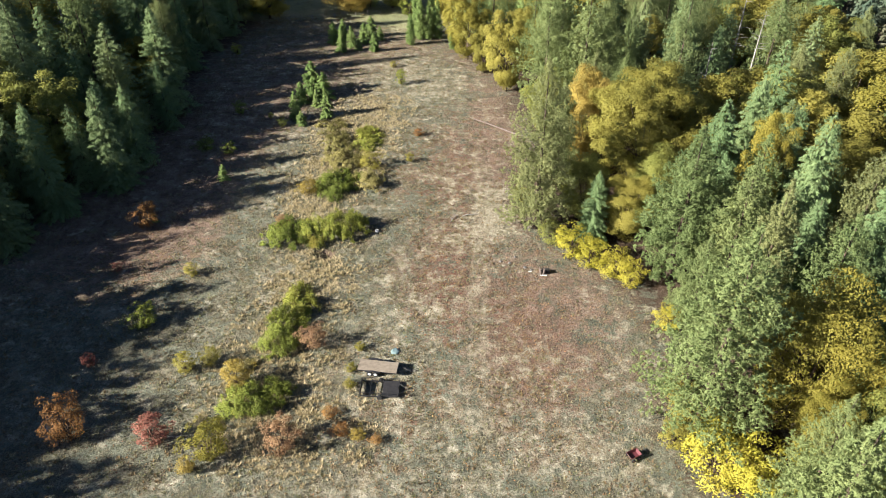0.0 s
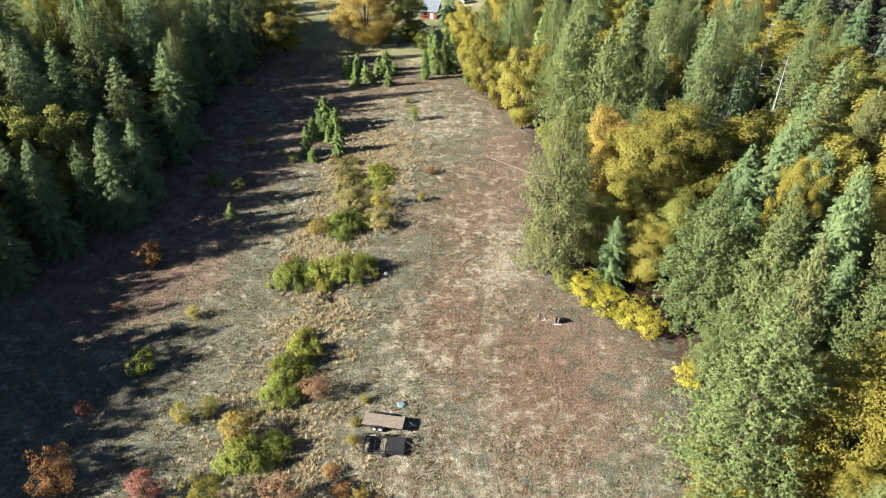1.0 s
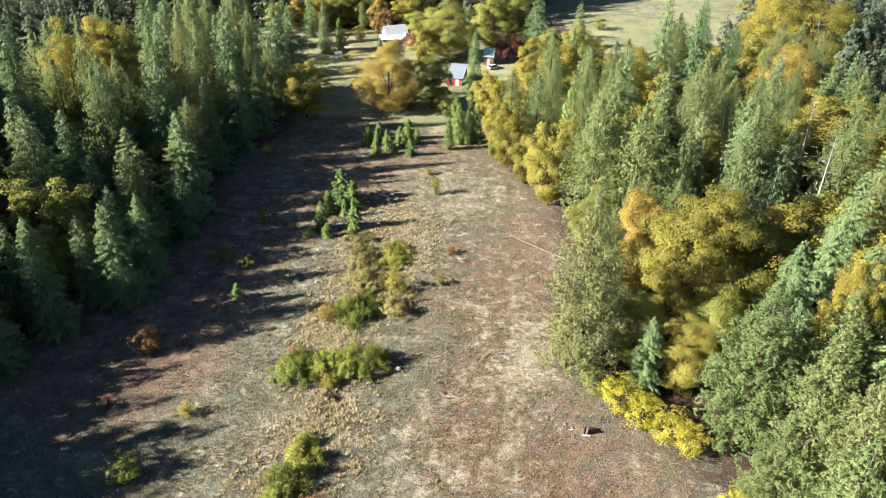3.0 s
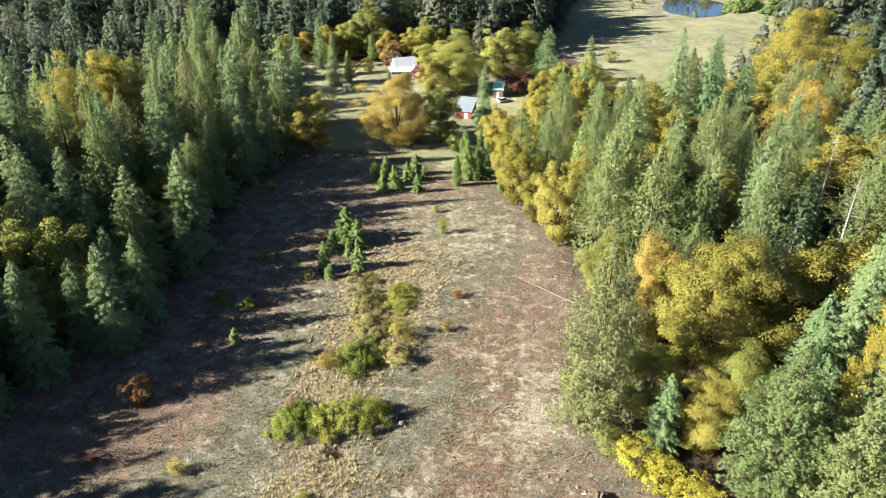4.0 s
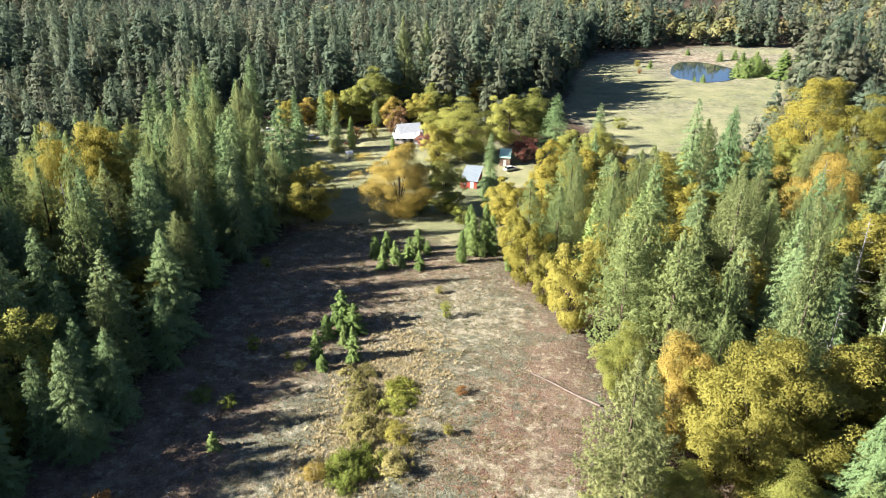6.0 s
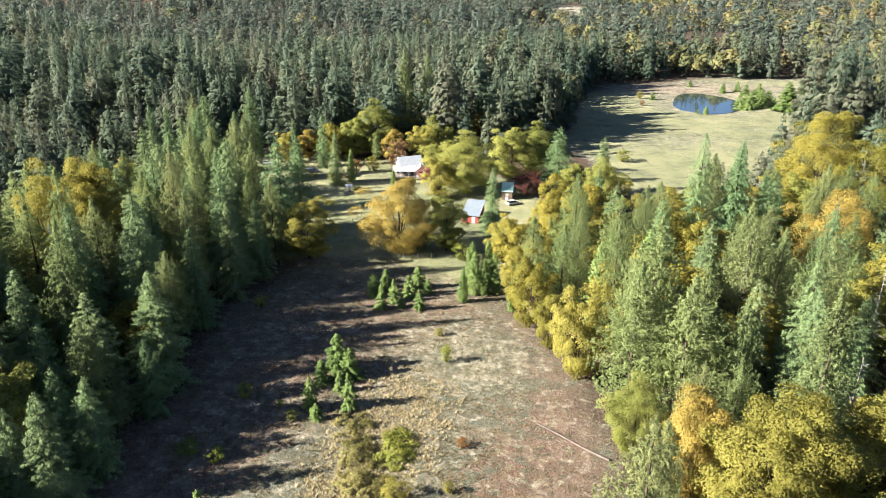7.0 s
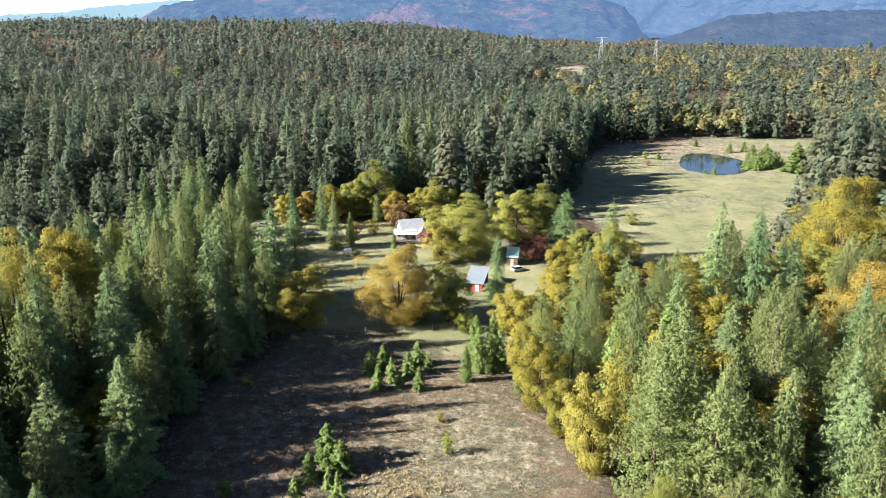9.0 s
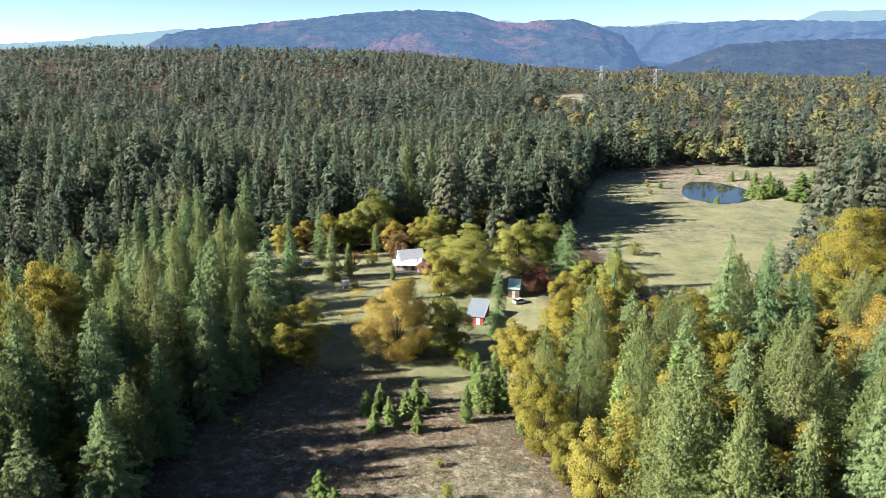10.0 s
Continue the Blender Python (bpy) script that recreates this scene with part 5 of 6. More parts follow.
def thicket(x, y, rx, ry, h, turn, seed, mat, label):
    """A bramble bank: a low uneven mound of arching canes and leaves."""
    rr = np.random.default_rng(seed)
    n = int(22 * rx * ry)
    q = rr.uniform(-1.15, 1.15, (n * 2, 2))
    rad = (q ** 2).sum(1)
    hum = np.array([noise.fractal((a * rx * 0.6, b * ry * 0.6, seed * 2.0), 0.7, 2.1, 4) for a, b in q])
    keep = hum * 1.3 + 1.0 * (1 - rad) + rr.normal(0, 0.15, len(q)) > (0.22 if mat is BRAMBLE else 0.62)
    q, hum, rad = q[keep], hum[keep], rad[keep]
    prof = np.clip(1.3 - rad, 0.1, 1) ** 0.6 * (0.55 + 0.95 * hum) * rr.uniform(0.6, 1.25, len(q))
    c = np.stack([q[:, 0] * rx, q[:, 1] * ry, 1.35 * h * np.clip(prof, 0.08, 1.25)], 1)
    per = 46
    i = np.repeat(np.arange(len(c)), per)
    m = len(i)
    o = unit(rr.normal(0, 1, (m, 3)) + np.array([0, 0, 0.5]) + np.stack([q[i, 0], q[i, 1], q[i, 0] * 0], 1) * 0.5)
    p = c[i] + o * rr.uniform(0.05, 0.55, (m, 1)) * rr.uniform(0.5, 1.2, len(c))[i, None] - np.array([0, 0, 0.15])
    p[:, 2] = np.maximum(p[:, 2] * rr.uniform(0.55, 1.05, m), 0.02)
    v, f = shingle(p, o + rr.normal(0, 0.55, (m, 3)), rr.normal(0, 0.8, (m, 3)) + o * 0.6, rr.uniform(0.14, 0.30, m), rr.uniform(0.07, 0.15, m), 0.1, rr)
    f, nn = soft_normals(v, f, v[f].mean(1) + np.array([0, 0, 1.2]), 0.55)
    ob = new("bramble_thicket")
    ob.matrix_basis = pose(x, y, land(x, y), 0, 0, turn)
    leaves = mesh_of("leaves", v, f, mat)
    shade_by(leaves, nn)
    part("leaves", leaves, None, ob)
    canes = [tube([(a, b, -0.1), (a * 1.1, b * 1.1, hh * 0.9), (a * 1.35, b * 1.35, hh * 0.55)], [0.02, 0.018, 0.008], 4) for a, b, hh in zip(q[::4, 0] * rx * 0.8, q[::4, 1] * ry * 0.8, c[::4, 2])]
    tagged(part("canes", mesh_of("canes", *joined(canes), BARK), None, ob), kind="stuff")
    return tagged(ob, label, "brambles", "bramble banks")


GREEN_TXT, OLIVE_TXT = "tangled green and yellowing bramble bank in dry grass", "tangled olive-brown bramble bank in dry grass"
for k, (x, y, rx, ry, h, turn, mat) in enumerate(((-22.6, 86.6, 4.0, 3.0, 1.9, 0, BRAMBLE), (-16.4, 88.0, 5.0, 3.3, 2.2, 12, BRAMBLE), (-18.6, 84.8, 1.8, 1.2, 1.0, 0, OLIVE), (-20.0, 65.4, 3.0, 4.2, 2.0, -10, BRAMBLE), (-19.0, 71.6, 2.2, 3.4, 1.5, 15, BRAMBLE), (-21.4, 54.6, 4.2, 2.6, 1.8, 20, BRAMBLE), (-17.4, 100.8, 3.2, 4.4, 1.6, -20, BRAMBLE), (-17.0, 108.6, 4.2, 4.0, 1.3, 0, SEDGE_LEAF), (-12.0, 101.5, 3.0, 3.4, 1.7, 0, SEDGE_LEAF), (-18.6, 115.0, 3.6, 4.4, 1.0, 10, SEDGE_LEAF), (-14.0, 117.0, 2.8, 4.2, 0.9, 0, BRAMBLE), (-21.0, 121.5, 2.8, 3.2, 0.8, 0, SEDGE_LEAF), (-24.5, 60.0, 2.0, 1.4, 0.8, 30, SEDGE_LEAF))):
    thicket(x, y, rx, ry, h, turn, k + 1, mat, GREEN_TXT if mat is BRAMBLE else OLIVE_TXT)


# ---- dead trees ----
def snag(x, y, h, seed):
    rr = np.random.default_rng(seed)
    pieces = [tube([(0, 0, -0.4), (0.05, 0, h * 0.5), (0.15, 0.1, h)], [0.012 * h + 0.05, 0.009 * h, 0.03], 7)]
    for k in range(26):
        z = h * rr.uniform(0.3, 0.97)
        a, ln = rr.random() * 6.283, (1.05 - z / h) * h * 0.2 + 0.4
        e = np.array([math.cos(a) * ln, math.sin(a) * ln, z + ln * rr.uniform(-0.1, 0.4)])
        pieces.append(tube([(0, 0, z), (e + (0, 0, z)) / 2 + (0, 0, 0.1), e], [0.06, 0.04, 0.012], 4))
    v, f = joined(pieces)
    ob = new("dead_tree", mesh_of("dead_tree", v, f, GREY_BARK, smooth=True))
    ob.matrix_basis = pose(x, y, land(x, y), 0, 0, seed * 40)
    return tagged(ob, "bare grey dead conifer standing in the forest", "dead tree", "dead trees")


for row in ((62, 147, 20, 1), (44, 158, 21, 2), (66, 176, 24, 3), (46, 118, 18, 4), (-75, 140, 24, 5), (58, 128, 20, 6)):
    snag(*row)


# ---- fence ----
def fence(points, gap, height):
    t = thing("fence", *points[0], "weathered wooden post and wire fence along the meadow", "fence")
    ox, oy, oz = t.matrix_basis.translation
    me_post = None
    wires = []
    for (x0, y0), (x1, y1) in zip(points, points[1:]):
        n = max(1, int(math.hypot(x1 - x0, y1 - y0) / gap))
        for k in range(n):
            x, y = x0 + (x1 - x0) * k / n, y0 + (y1 - y0) * k / n
            if me_post is None:
                p = part("post", rod(bmesh.new(), (0, 0, -0.3), (0, 0, height), 0.08, 7, 0.07), GREY_BARK, t)
                me_post = p.data
            else:
                p = part("post", me_post, None, t)
            p.location = (x - ox, y - oy, land(x, y) - oz)
            wires.append((x - ox, y - oy, land(x, y) - oz))
    for z in (0.45, 0.8, 1.1):
        v, f = tube([(a, b, c + z) for a, b, c in wires], [0.012] * len(wires), 4)
        part("wire", mesh_of("wire", v, f, GALV), None, t)


fence([(-48, 187.5), (-43.9, 189.3), (-32.4, 193.0), (-24, 195.5), (-14, 197)], 2.6, 1.35)
fence([(-44, 210), (-41, 222), (-39, 234), (-36, 246)], 3.0, 1.3)
fence([(96, 352), (118, 352), (140, 372)], 4.5, 1.3)


# ---- the farm ----
def ribbed(points, count, rib=0.03):
    """A sloping metal roof sheet with standing ribs, from its four corners: eave, eave, ridge, ridge."""
    a, b, c, d = [Vector(p) for p in points]
    bm = solid([a, b, c, d], [(0, 1, 2, 3)], 0.06)
    up = (b - a).cross(d - a).normalized()
    for k in range(count + 1):
        e, g = a.lerp(b, k / count), d.lerp(c, k / count)
        rod(bm, e + up * rib * 0.4, g + up * rib * 0.4, 0.022, 4)
    return bm


def window(parent, x, y, z, w, h, nx, ny):
    """A framed window on a wall whose outward way is nx, ny."""
    fr = bmesh.new()
    for dx, dz, sx, sz in ((0, h / 2, w + 0.16, 0.09), (0, -h / 2, w + 0.16, 0.09), (-w / 2, 0, 0.09, h), (w / 2, 0, 0.09, h), (0, 0, 0.05, h)):
        box(fr, x + (dx if ny else 0), y + (dx if nx else 0), z + dz, sx if ny else 0.1, sx if nx else 0.1, sz)
    win = part("window", fr, WHITE, parent)
    part("pane", boxed((x - nx * 0.01, y - ny * 0.01, z, w if ny else 0.03, w if nx else 0.03, h)), PANE, win, "dark glass pane")


def gabled(name, x, y, turn, L, W, wall_h, rise, wall_mat, roof_mat, label, category, over=0.5):
    """A building with a gable roof; its ridge runs along its length."""
    t = thing(name, x, y, label, category, turn=turn)
    h, k = wall_h, wall_h + rise
    part("wall", solid([(-L / 2, -W / 2, -0.5), (L / 2, -W / 2, -0.5), (L / 2, W / 2, -0.5), (-L / 2, W / 2, -0.5), (-L / 2, -W / 2, h), (L / 2, -W / 2, h), (L / 2, W / 2, h), (-L / 2, W / 2, h), (-L / 2, 0, k), (L / 2, 0, k)], [(0, 1, 5, 4), (2, 3, 7, 6), (1, 2, 6, 9, 5), (3, 0, 4, 8, 7), (0, 3, 2, 1)]), wall_mat, t)
    e, g = W / 2 + over, h - rise * over / (W / 2)
    for s in (-1, 1):
        part("roof", ribbed([(-s * -(L / 2 + over), s * e, g + 0.06), (s * -(L / 2 + over), s * e, g + 0.06), (s * -(L / 2 + over), 0, k + 0.06), (s * (L / 2 + over), 0, k + 0.06)], max(4, int(L / 0.6))), roof_mat, t)
    return t


def house():
    t = gabled("house", -33.2, 272.5, 26, 7.6, 6.4, 2.8, 2.7, GREY_WALL, SHADED_ROOF, "small farmhouse with white metal roof among autumn trees", "house")
    q = math.radians(-20)

    def at(u, v, z):
        # the front is turned a little from the main block
        return (u * math.cos(q) - v * math.sin(q), u * math.sin(q) + v * math.cos(q), z)

    def front(name, bm, mat, label=""):
        bm.transform(Matrix.Rotation(q, 4, "Z"))
        return part(name, bm, mat, t, label)

    part("porch_roof", ribbed([at(-5.4, -7.2, 2.15), at(2.4, -7.2, 2.15), at(2.4, -3.2, 3.1), at(-5.4, -3.2, 3.1)], 13), WHITE_ROOF, t)
    front("front_wall", boxed((-1.5, -4.2, 1.2, 7.4, 1.8, 3.2)), GREY_WALL)
    for x in (-5.1, -2.6, 0, 2.2):
        front("porch_post", boxed((x, -7.0, 1.05, 0.14, 0.14, 2.2), bevel=0.01), WHITE)
    front("porch_floor", boxed((-1.5, -6.1, 0.2, 7.6, 2.0, 0.16), bevel=0.02), PLANK)
    front("wing", solid([(2.5, -6.6, -0.5), (5.6, -6.6, -0.5), (5.6, -2.6, -0.5), (2.5, -2.6, -0.5), (2.5, -6.6, 2.3), (5.6, -6.6, 2.3), (5.6, -2.6, 2.3), (2.5, -2.6, 2.3), (4.05, -6.6, 3.5), (4.05, -2.6, 3.5)], [(1, 2, 6, 5), (3, 0, 4, 7), (0, 1, 5, 8, 4), (2, 3, 7, 9, 6)]), WHITE)
    for s in (-1, 1):
        part("wing_roof", ribbed([at(4.05 + s * 1.95, -7.0, 2.1), at(4.05 + s * 1.95, -2.4, 2.1), at(4.05, -2.4, 3.6), at(4.05, -7.0, 3.6)], 6), WHITE_ROOF, t)
    fr = bmesh.new()
    for x in (-3.6, -1.2):
        box(fr, x, -5.14, 1.5, 1.1, 0.08, 1.2)
    win = front("window", fr, WHITE)
    front("door", boxed((1.2, -5.13, 1.05, 0.95, 0.07, 2.05), bevel=0.01), BROWN_WALL)
    glass = boxed((-3.6, -5.2, 1.5, 0.9, 0.03, 1.0), (-1.2, -5.2, 1.5, 0.9, 0.03, 1.0), (4.05, -6.64, 1.4, 1.1, 0.04, 1.0))
    glass.transform(Matrix.Rotation(q, 4, "Z"))
    part("pane", glass, PANE, win, "dark glass pane")
    part("chimney", boxed((-2, 0.8, 5.0, 0.6, 0.6, 1.6), bevel=0.02), STONE, t)


def red_shed():
    t = thing("red_shed", -8.6, 227.0, "red board shed with pale metal roof among trees", "shed", turn=-9)
    W, L, h0, h1 = 4.6, 8.2, 2.2, 4.0
    part("wall", solid([(-W / 2, -L / 2, -0.5), (W / 2, -L / 2, -0.5), (W / 2, L / 2, -0.5), (-W / 2, L / 2, -0.5), (-W / 2, -L / 2, h0), (W / 2, -L / 2, h0), (W / 2, L / 2, h1), (-W / 2, L / 2, h1)], [(0, 1, 5, 4), (1, 2, 6, 5), (2, 3, 7, 6), (3, 0, 4, 7)]), RED_WALL, t)
    part("roof", ribbed([(-W / 2 - 0.3, -L / 2 - 0.4, h0 + 0.02), (W / 2 + 0.3, -L / 2 - 0.4, h0 + 0.02), (W / 2 + 0.3, L / 2 + 0.3, h1 + 0.16), (-W / 2 - 0.3, L / 2 + 0.3, h1 + 0.16)], 10), PALE_ROOF, t)
    part("side_wall", solid([(-W / 2 - 0.03, -L / 2, 0), (-W / 2 - 0.03, L / 2, 0), (-W / 2 - 0.03, L / 2, h1 - 0.1), (-W / 2 - 0.03, -L / 2, h0 - 0.1)], [(0, 1, 2, 3)], 0.04), WHITE, t, "white boarded side wall")
    window(t, -1.2, -L / 2 - 0.02, 1.3, 0.8, 0.8, 0, -1)
    part("door", boxed((0.9, -L / 2 - 0.03, 0.98, 1.0, 0.06, 1.95), bevel=0.01), WHITE, t)


def green_shed():
    t = thing("green_shed", 0.9, 247.0, "small shed with mint green metal roof among trees", "shed", turn=-4)
    W, L, h0, h1 = 3.2, 4.2, 2.6, 4.2
    part("wall", solid([(-W / 2, -L / 2, -0.5), (W / 2, -L / 2, -0.5), (W / 2, L / 2, -0.5), (-W / 2, L / 2, -0.5), (-W / 2, -L / 2, h0), (W / 2, -L / 2, h0), (W / 2, L / 2, h1), (-W / 2, L / 2, h1)], [(0, 1, 5, 4), (1, 2, 6, 5), (2, 3, 7, 6), (3, 0, 4, 7)]), BROWN_WALL, t)
    part("roof", ribbed([(-W / 2 - 0.2, -L / 2 - 0.3, h0 + 0.02), (W / 2 + 0.2, -L / 2 - 0.3, h0 + 0.02), (W / 2 + 0.2, L / 2 + 0.2, h1 + 0.16), (-W / 2 - 0.2, L / 2 + 0.2, h1 + 0.16)], 7), MINT_ROOF, t)
    part("door", boxed((0, -L / 2 - 0.03, 0.98, 0.9, 0.06, 1.95), bevel=0.01), WHITE, t)


def well_house():
    t = thing("well_house", -48.9, 247.5, "little white roof on posts standing in the yard", "well house", turn=20)
    for x in (-0.5, 0.5):
        part("post", boxed((x, 0, 0.95, 0.14, 0.14, 2.1), bevel=0.01), WHITE, t)
    for s in (-1, 1):
        part("roof", solid([(-1.1, s * 0.95, 1.75), (1.1, s * 0.95, 1.75), (1.1, 0, 2.5), (-1.1, 0, 2.5)], [(0, 1, 2, 3)], 0.06), WHITE_ROOF, t)
    part("base", boxed((0, 0, 0.2, 1.3, 0.9, 0.5), bevel=0.03), STONE, t)


def car(x, y, turn, paint, label):
    t = thing("car", x, y, label, "car", "parked cars", turn)
    outline = [(-2.15, 0.35), (-2.2, 0.75), (-2.0, 0.92), (1.05, 0.95), (2.1, 0.80), (2.2, 0.45), (2.1, 0.3)]
    v = [(a, s * 0.86, b) for s in (-1, 1) for a, b in outline]
    n = len(outline)
    bm = solid(v, [tuple(range(n)), tuple(range(n, 2 * n))] + [(i, (i + 1) % n, n + (i + 1) % n, n + i) for i in range(n)])
    bmesh.ops.bevel(bm, geom=list(bm.edges), offset=0.06, segments=2, affect="EDGES")
    part("body", bm, paint, t)
    glass = [(-1.75, 0.93), (-1.35, 1.42), (0.35, 1.45), (1.0, 0.95)]
    v = [(a, s * (0.78 if b < 1 else 0.62), b) for s in (-1, 1) for a, b in glass]
    part("windows", solid(v, [(0, 1, 2, 3), (4, 5, 6, 7), (0, 1, 5, 4), (2, 3, 7, 6)], 0.02), PANE, t)
    part("roof", boxed((-0.5, 0, 1.46, 1.75, 1.26, 0.06), bevel=0.02), paint, t)
    for s in (-1, 1):
        for a in (-1.35, 1.35):
            wheel(t, a, s * 0.80, 0.33, 0.2, s, GALV)
        part("headlight", boxed((2.17, s * 0.6, 0.66, 0.08, 0.3, 0.12), bevel=0.02), WHITE, t)


house()
red_shed()
green_shed()
well_house()
gabled("barn", -68.5, 231.5, 12, 8.5, 6.0, 2.8, 1.8, BROWN_WALL, DARK_ROOF, "dark brown barn with dark roof in forest shade", "barn")
car(-66.0, 268.0, 10, CAR_BLUE, "blue car parked in the farm yard")
car(-85.0, 276.5, 15, CAR_WHITE, "white car parked in the farm yard")
car(-52.0, 264.5, 60, CAR_RED, "dark red car parked in the farm yard")
car(2.6, 240.5, 35, CAR_WHITE, "white car parked beside the green shed")
for key, x, y, h, wide, text in (("red_shrub_a", -26.6, 262, 5.0, 1.1, "red-leaved shrub beside the farmhouse"), ("red_shrub_b", -24.8, 265.5, 4.2, 1.1, "red-leaved shrub beside the farmhouse"), ("red_shrub_c", 7.0, 250.0, 7.5, 1.1, "round tree with rosy red autumn leaves"), ("rose_shrub_a", -38.4, 279.0, 9.0, 1.0, "bare-twigged tree with pinkish orange leaves"), ("yellow_shrub_b", -56.5, 258, 3.2, 1.2, "small yellow shrub in the yard"), ("yellow_shrub_a", -64.0, 262, 3.0, 1.2, "small yellow shrub in the yard"), ("olive_shrub_c", -54.0, 254, 2.2, 1.3, "low shrub in the yard"), ("dark_shrub_a", -46.5, 248, 2.0, 1.5, "low dark shrub in the yard"), ("rust_shrub_b", -51.0, 270, 4.5, 1.0, "rust-coloured shrub in the yard"), ("yellow_shrub_c", -45.5, 272, 5.0, 0.9, "slim yellow shrub in the yard"), ("dark_shrub_c", -20.5, 203, 4.2, 1.3, "dark green bush under the oak"), ("dark_shrub_b", -14.0, 203, 4.0, 1.3, "dark green bush under the oak"), ("dark_shrub_a", -9.5, 196, 4.4, 1.2, "dark green bush under the oak"), ("yellow_shrub_a", 35.5, 251, 6, 1.4, "yellow shrub at the field's edge"), ("rust_shrub_a", 30, 240, 5, 1.3, "rust-coloured shrub at the field's edge"), ("lime_shrub_b", 42.7, 294.8, 4.6, 1.35, "round lime-green bush alone in the field"), ("olive_shrub_b", 70.0, 428.0, 4.0, 1.0, "small tree in the field beside the pond"), ("rust_shrub_c", 68.0, 408.0, 2.6, 1.0, "small rusty bush in the field")):
    tree("shrub", key, x, y, h, text, "shrub", "shrubs round the farm", wide, (x * 53) % 360)


# ---- the pond ----
def pond():
    z = land(103, 420) + 0.55
    n = len(POND)
    cx, cy = sum(p[0] for p in POND) / n, sum(p[1] for p in POND) / n
    v, f = [(cx, cy, z)], []
    for k in range(n * 4):
        i, t = divmod(k, 4)
        p0, p1, p2, p3 = [np.array(POND[(i + o) % n], float) for o in (-1, 0, 1, 2)]
        t /= 4
        q = 0.5 * (2 * p1 + (p2 - p0) * t + (2 * p0 - 5 * p1 + 4 * p2 - p3) * t * t + (3 * p1 - p0 - 3 * p2 + p3) * t ** 3)
        v.append((q[0], q[1], z))
        f.append((0, k + 1, (k + 1) % (n * 4) + 1))
    return tagged(new("water", mesh_of("pond", v, f, WATER)), "still dark pond in the dry field", "pond", kind="structure")


pond()
for key, x, y, h, wide in (("young_pine", 95.6, 391.0, 4.2, 1.2), ("young_pine", 92.0, 392.5, 2.6, 1.1), ("young_pine", 116, 408, 7.5, 1.3), ("young_pine", 119, 404, 6, 1.4), ("young_pine", 123, 410.6, 9.5, 1.2), ("young_pine", 126.5, 409, 8, 1.3), ("young_pine", 129, 416, 9, 1.2), ("young_pine", 132.8, 417, 8, 1.2), ("young_pine", 134, 412, 5, 1.3), ("young_pine", 122, 418, 6, 1.2), ("young_pine", 120, 454, 5.5, 1.3), ("young_pine", 129, 458, 6, 1.2), ("young_pine", 130, 446, 6.5, 1.2), ("young_pine", 139.5, 453, 6, 1.3), ("young_fir", 135.5, 399.6, 15, 1.25), ("young_fir", 138.5, 402, 12, 1.3), ("young_pine", 164, 456, 7, 1.2), ("young_pine", 170, 462, 5, 1.2), ("young_pine", 76.3, 425.5, 4.5, 1.1), ("young_pine", 106, 472, 4, 1.3), ("young_pine", 151, 440, 5, 1.3)):
    tree("young_conifer", key, x, y, h, "young conifer standing in the dry field by the pond", "young conifer", "conifers round the pond", wide, (x * 29) % 360)


# ---- pylons on the far ridge ----
def pylon(x, y, h):
    t = thing("pylon", x, y, "steel lattice power pylon above the distant forest", "pylon", "power pylons")
    bm = bmesh.new()
    w = lambda z: 3.2 * (1 - z / h) + 0.8
    for sx, sy in ((-1, -1), (1, -1), (1, 1), (-1, 1)):
        rod(bm, (sx * w(0), sy * w(0), -1), (sx * w(h), sy * w(h), h), 0.22, 4)
    for k in range(8):
        z0, z1 = h * k / 8, h * (k + 1) / 8
        for s in (-1, 1):
            rod(bm, (-w(z0), s * w(z0), z0), (w(z1), s * w(z1), z1), 0.12, 4)
            rod(bm, (w(z0), s * w(z0), z0), (-w(z1), s * w(z1), z1), 0.12, 4)
    part("mast", bm, GALV, t)
    for z in (h * 0.78, h * 0.98):
        bm = boxed((0, 0, z, 17, 0.5, 0.5))
        for s in (-1, 1):
            rod(bm, (s * 8.4, 0, z), (0, 0, z - 3), 0.15, 4)
        part("crossarm", bm, GALV, t)


pylon(200, 1130, 42)
pylon(123, 1130, 40)


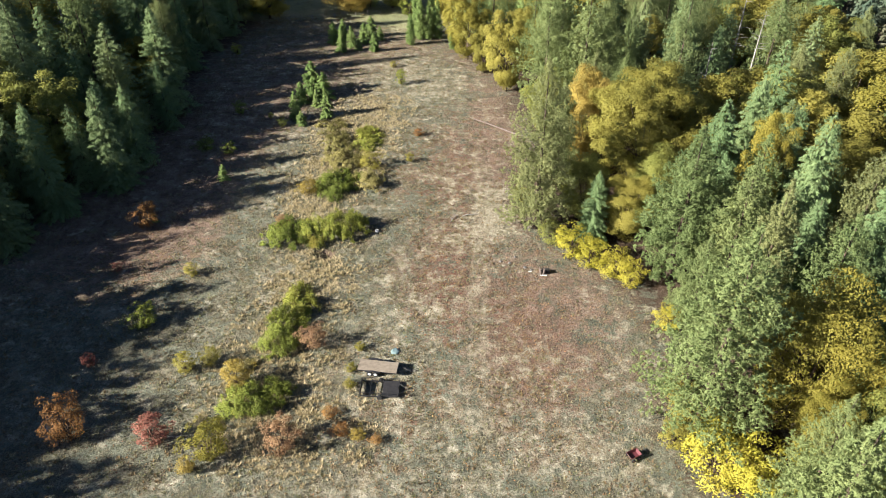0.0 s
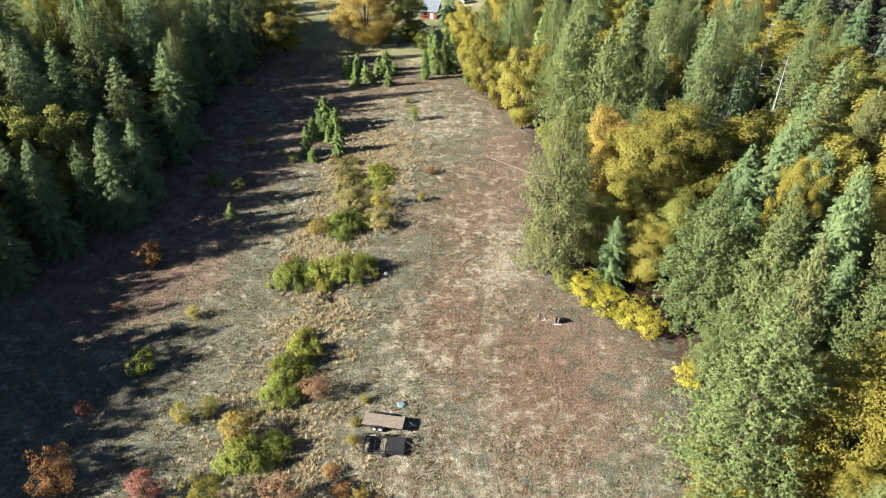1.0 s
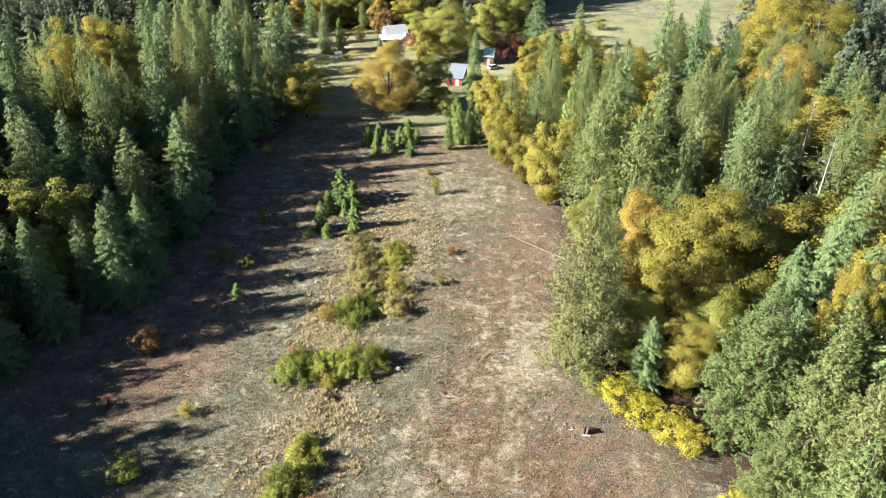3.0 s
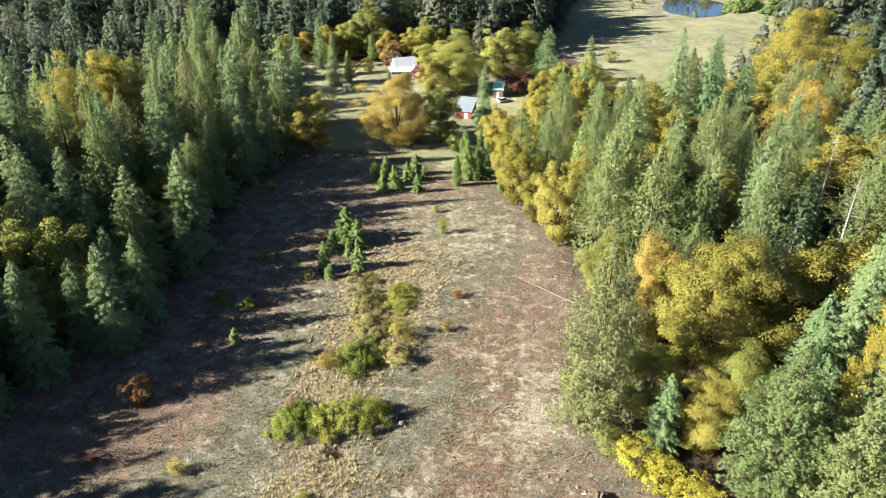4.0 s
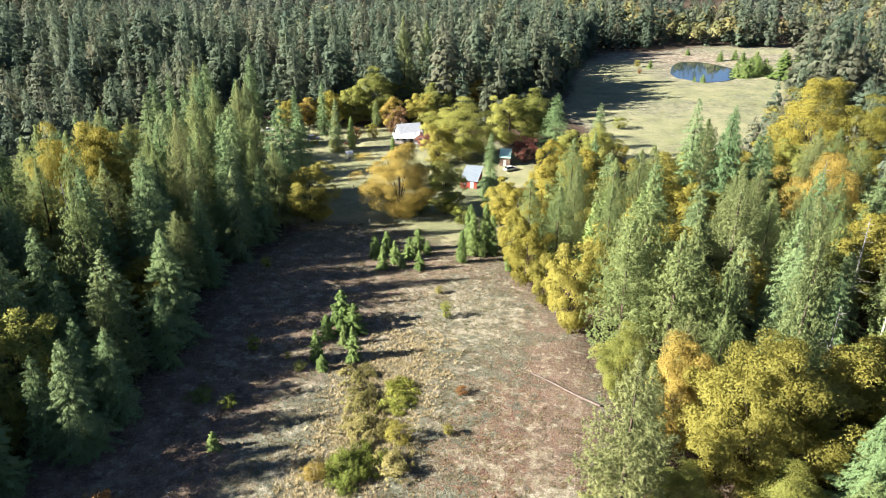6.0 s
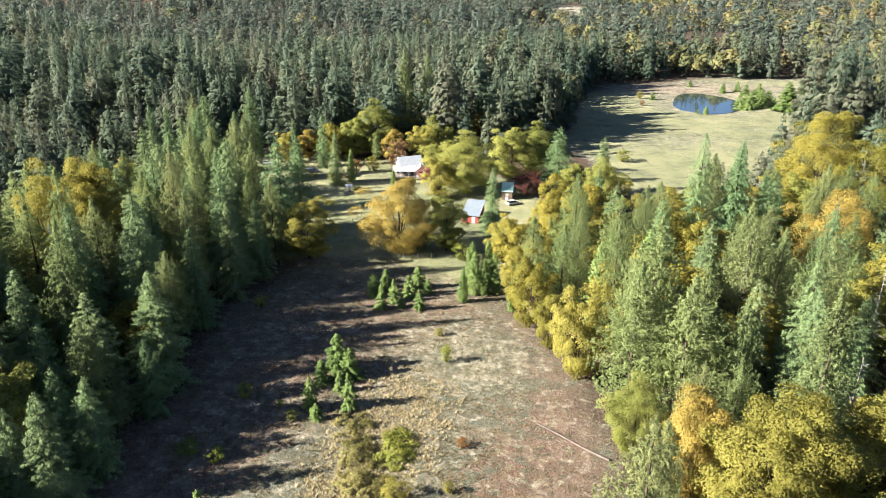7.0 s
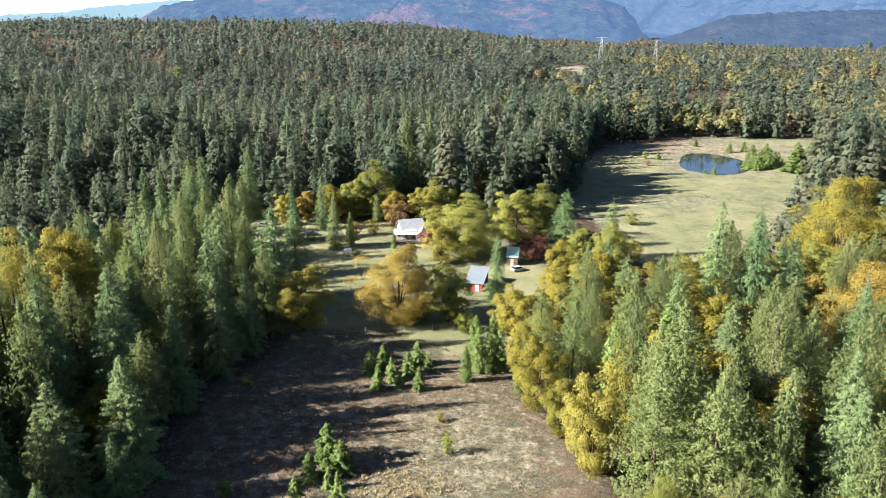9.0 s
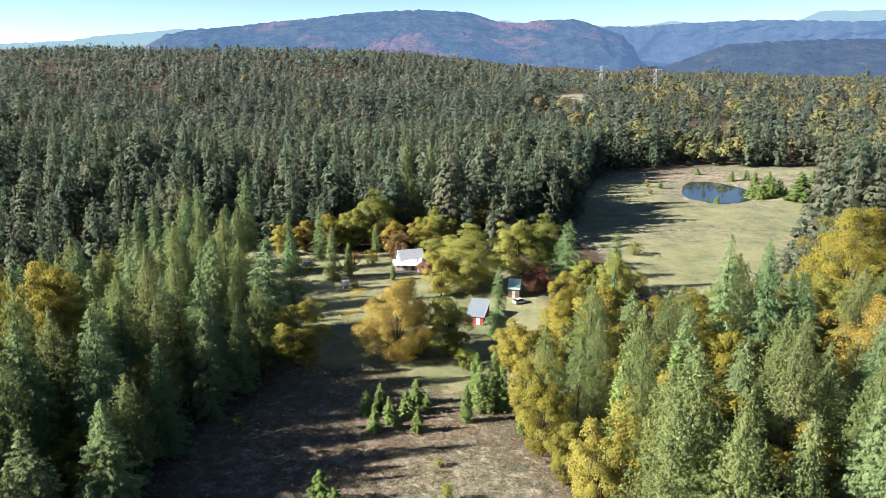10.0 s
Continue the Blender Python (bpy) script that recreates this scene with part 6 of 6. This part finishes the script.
# ---- grass and weeds of the clearing ----
def tufts(name, mat, count, weight, size, blades, label, seed, broad=1.0, patchy=(0.35, 0.55)):
    """Many small tufts of blades: more of them where weight is high."""
    rr = np.random.default_rng(seed)
    x, y = rr.uniform(-66, 28, count * 4), rr.uniform(34, 196, count * 4)
    patch = np.array([noise.fractal((a * patchy[0], b * patchy[0], seed * 3.0), 0.9, 2.0, 3) for a, b in zip(x, y)])
    ok = inside(x, y, CLEARING) & (rr.random(len(x)) < np.clip(weight(x, y) + patch * patchy[1], 0, 1))
    x, y = x[ok][:count], y[ok][:count]
    i = np.repeat(np.arange(len(x)), blades)
    m = len(i)
    a = rr.random(m) * 6.283
    tall = size * rr.uniform(0.5, 1.3, len(x))[i] * rr.uniform(0.6, 1.1, m)
    o = np.stack([np.cos(a), np.sin(a), np.zeros(m)], 1)
    b = np.stack([x[i], y[i], land(x, y)[i] - 0.03], 1) + o * (0.25 * tall * rr.random(m))[:, None]
    d = o * rr.uniform(0.3, 1.1, (m, 1)) + np.array([0, 0, 1.0])
    v, f = kites(b, d, o * -1.0 + np.array([0, 0, 1.2]), tall, tall * broad * rr.uniform(0.14, 0.26, m), 0.15, rr)
    ob = new(name, mesh_of(name, v, f, mat))
    return tagged(ob, label, "grass", kind="stuff")


def open_weight(x, y):
    return 0.35 + 0.5 * blob(x, y, -18, 100, 10, 40) + 0.3 * blob(x, y, -24, 60, 14, 20) + 0.3 * blob(x, y, -6, 143, 10, 14) - 0.35 * blob(x, y, 16, 72, 9, 14) - 0.3 * blob(x, y, 11, 130, 7, 25) - 0.25 * blob(x, y, -46, 90, 12, 25)


def weed_weight(x, y):
    return 0.1 + 0.5 * blob(x, y, 11, 62, 9, 16) + 0.4 * blob(x, y, -6, 52, 9, 10) + 0.4 * blob(x, y, 0, 86, 9, 14) + 0.3 * blob(x, y, -3, 108, 9, 12) + 0.2 * blob(x, y, -42, 82, 14, 12)


def briar_weight(x, y):
    w = 1.2 * blob(x, y, -18, 77, 5, 6) + 1.2 * blob(x, y, -21, 96, 4, 8) + 1.3 * blob(x, y, -17, 114, 6, 12) + 0.9 * blob(x, y, -20, 61, 6, 8) + 0.7 * blob(x, y, -13, 128, 6, 8) + 0.8 * blob(x, y, -18, 50, 9, 5)
    return np.where(w < 0.12, -1.0, w)


tufts("dry_grass", STRAW, 30000, open_weight, 0.40, 7, "tufts of dry pale grass over the clearing", 1)
tufts("green_grass", SEDGE, 16000, open_weight, 0.34, 7, "tufts of greenish grass over the clearing", 2)
tufts("fallen_weeds", WEED, 34000, weed_weight, 0.33, 6, "low rusty weeds and fallen leaves on the soil", 3, 1.3, (0.8, 1.1))
tufts("tall_grass", TUSSOCK, 40000, briar_weight, 0.55, 14, "tall yellow grass tussocks round the brambles", 4, 0.7, (0.5, 0.8))
tufts("dry_leaves", LEAFY, 14000, weed_weight, 0.20, 5, "scattered tan and orange dry leafy weeds", 5, 2.0)
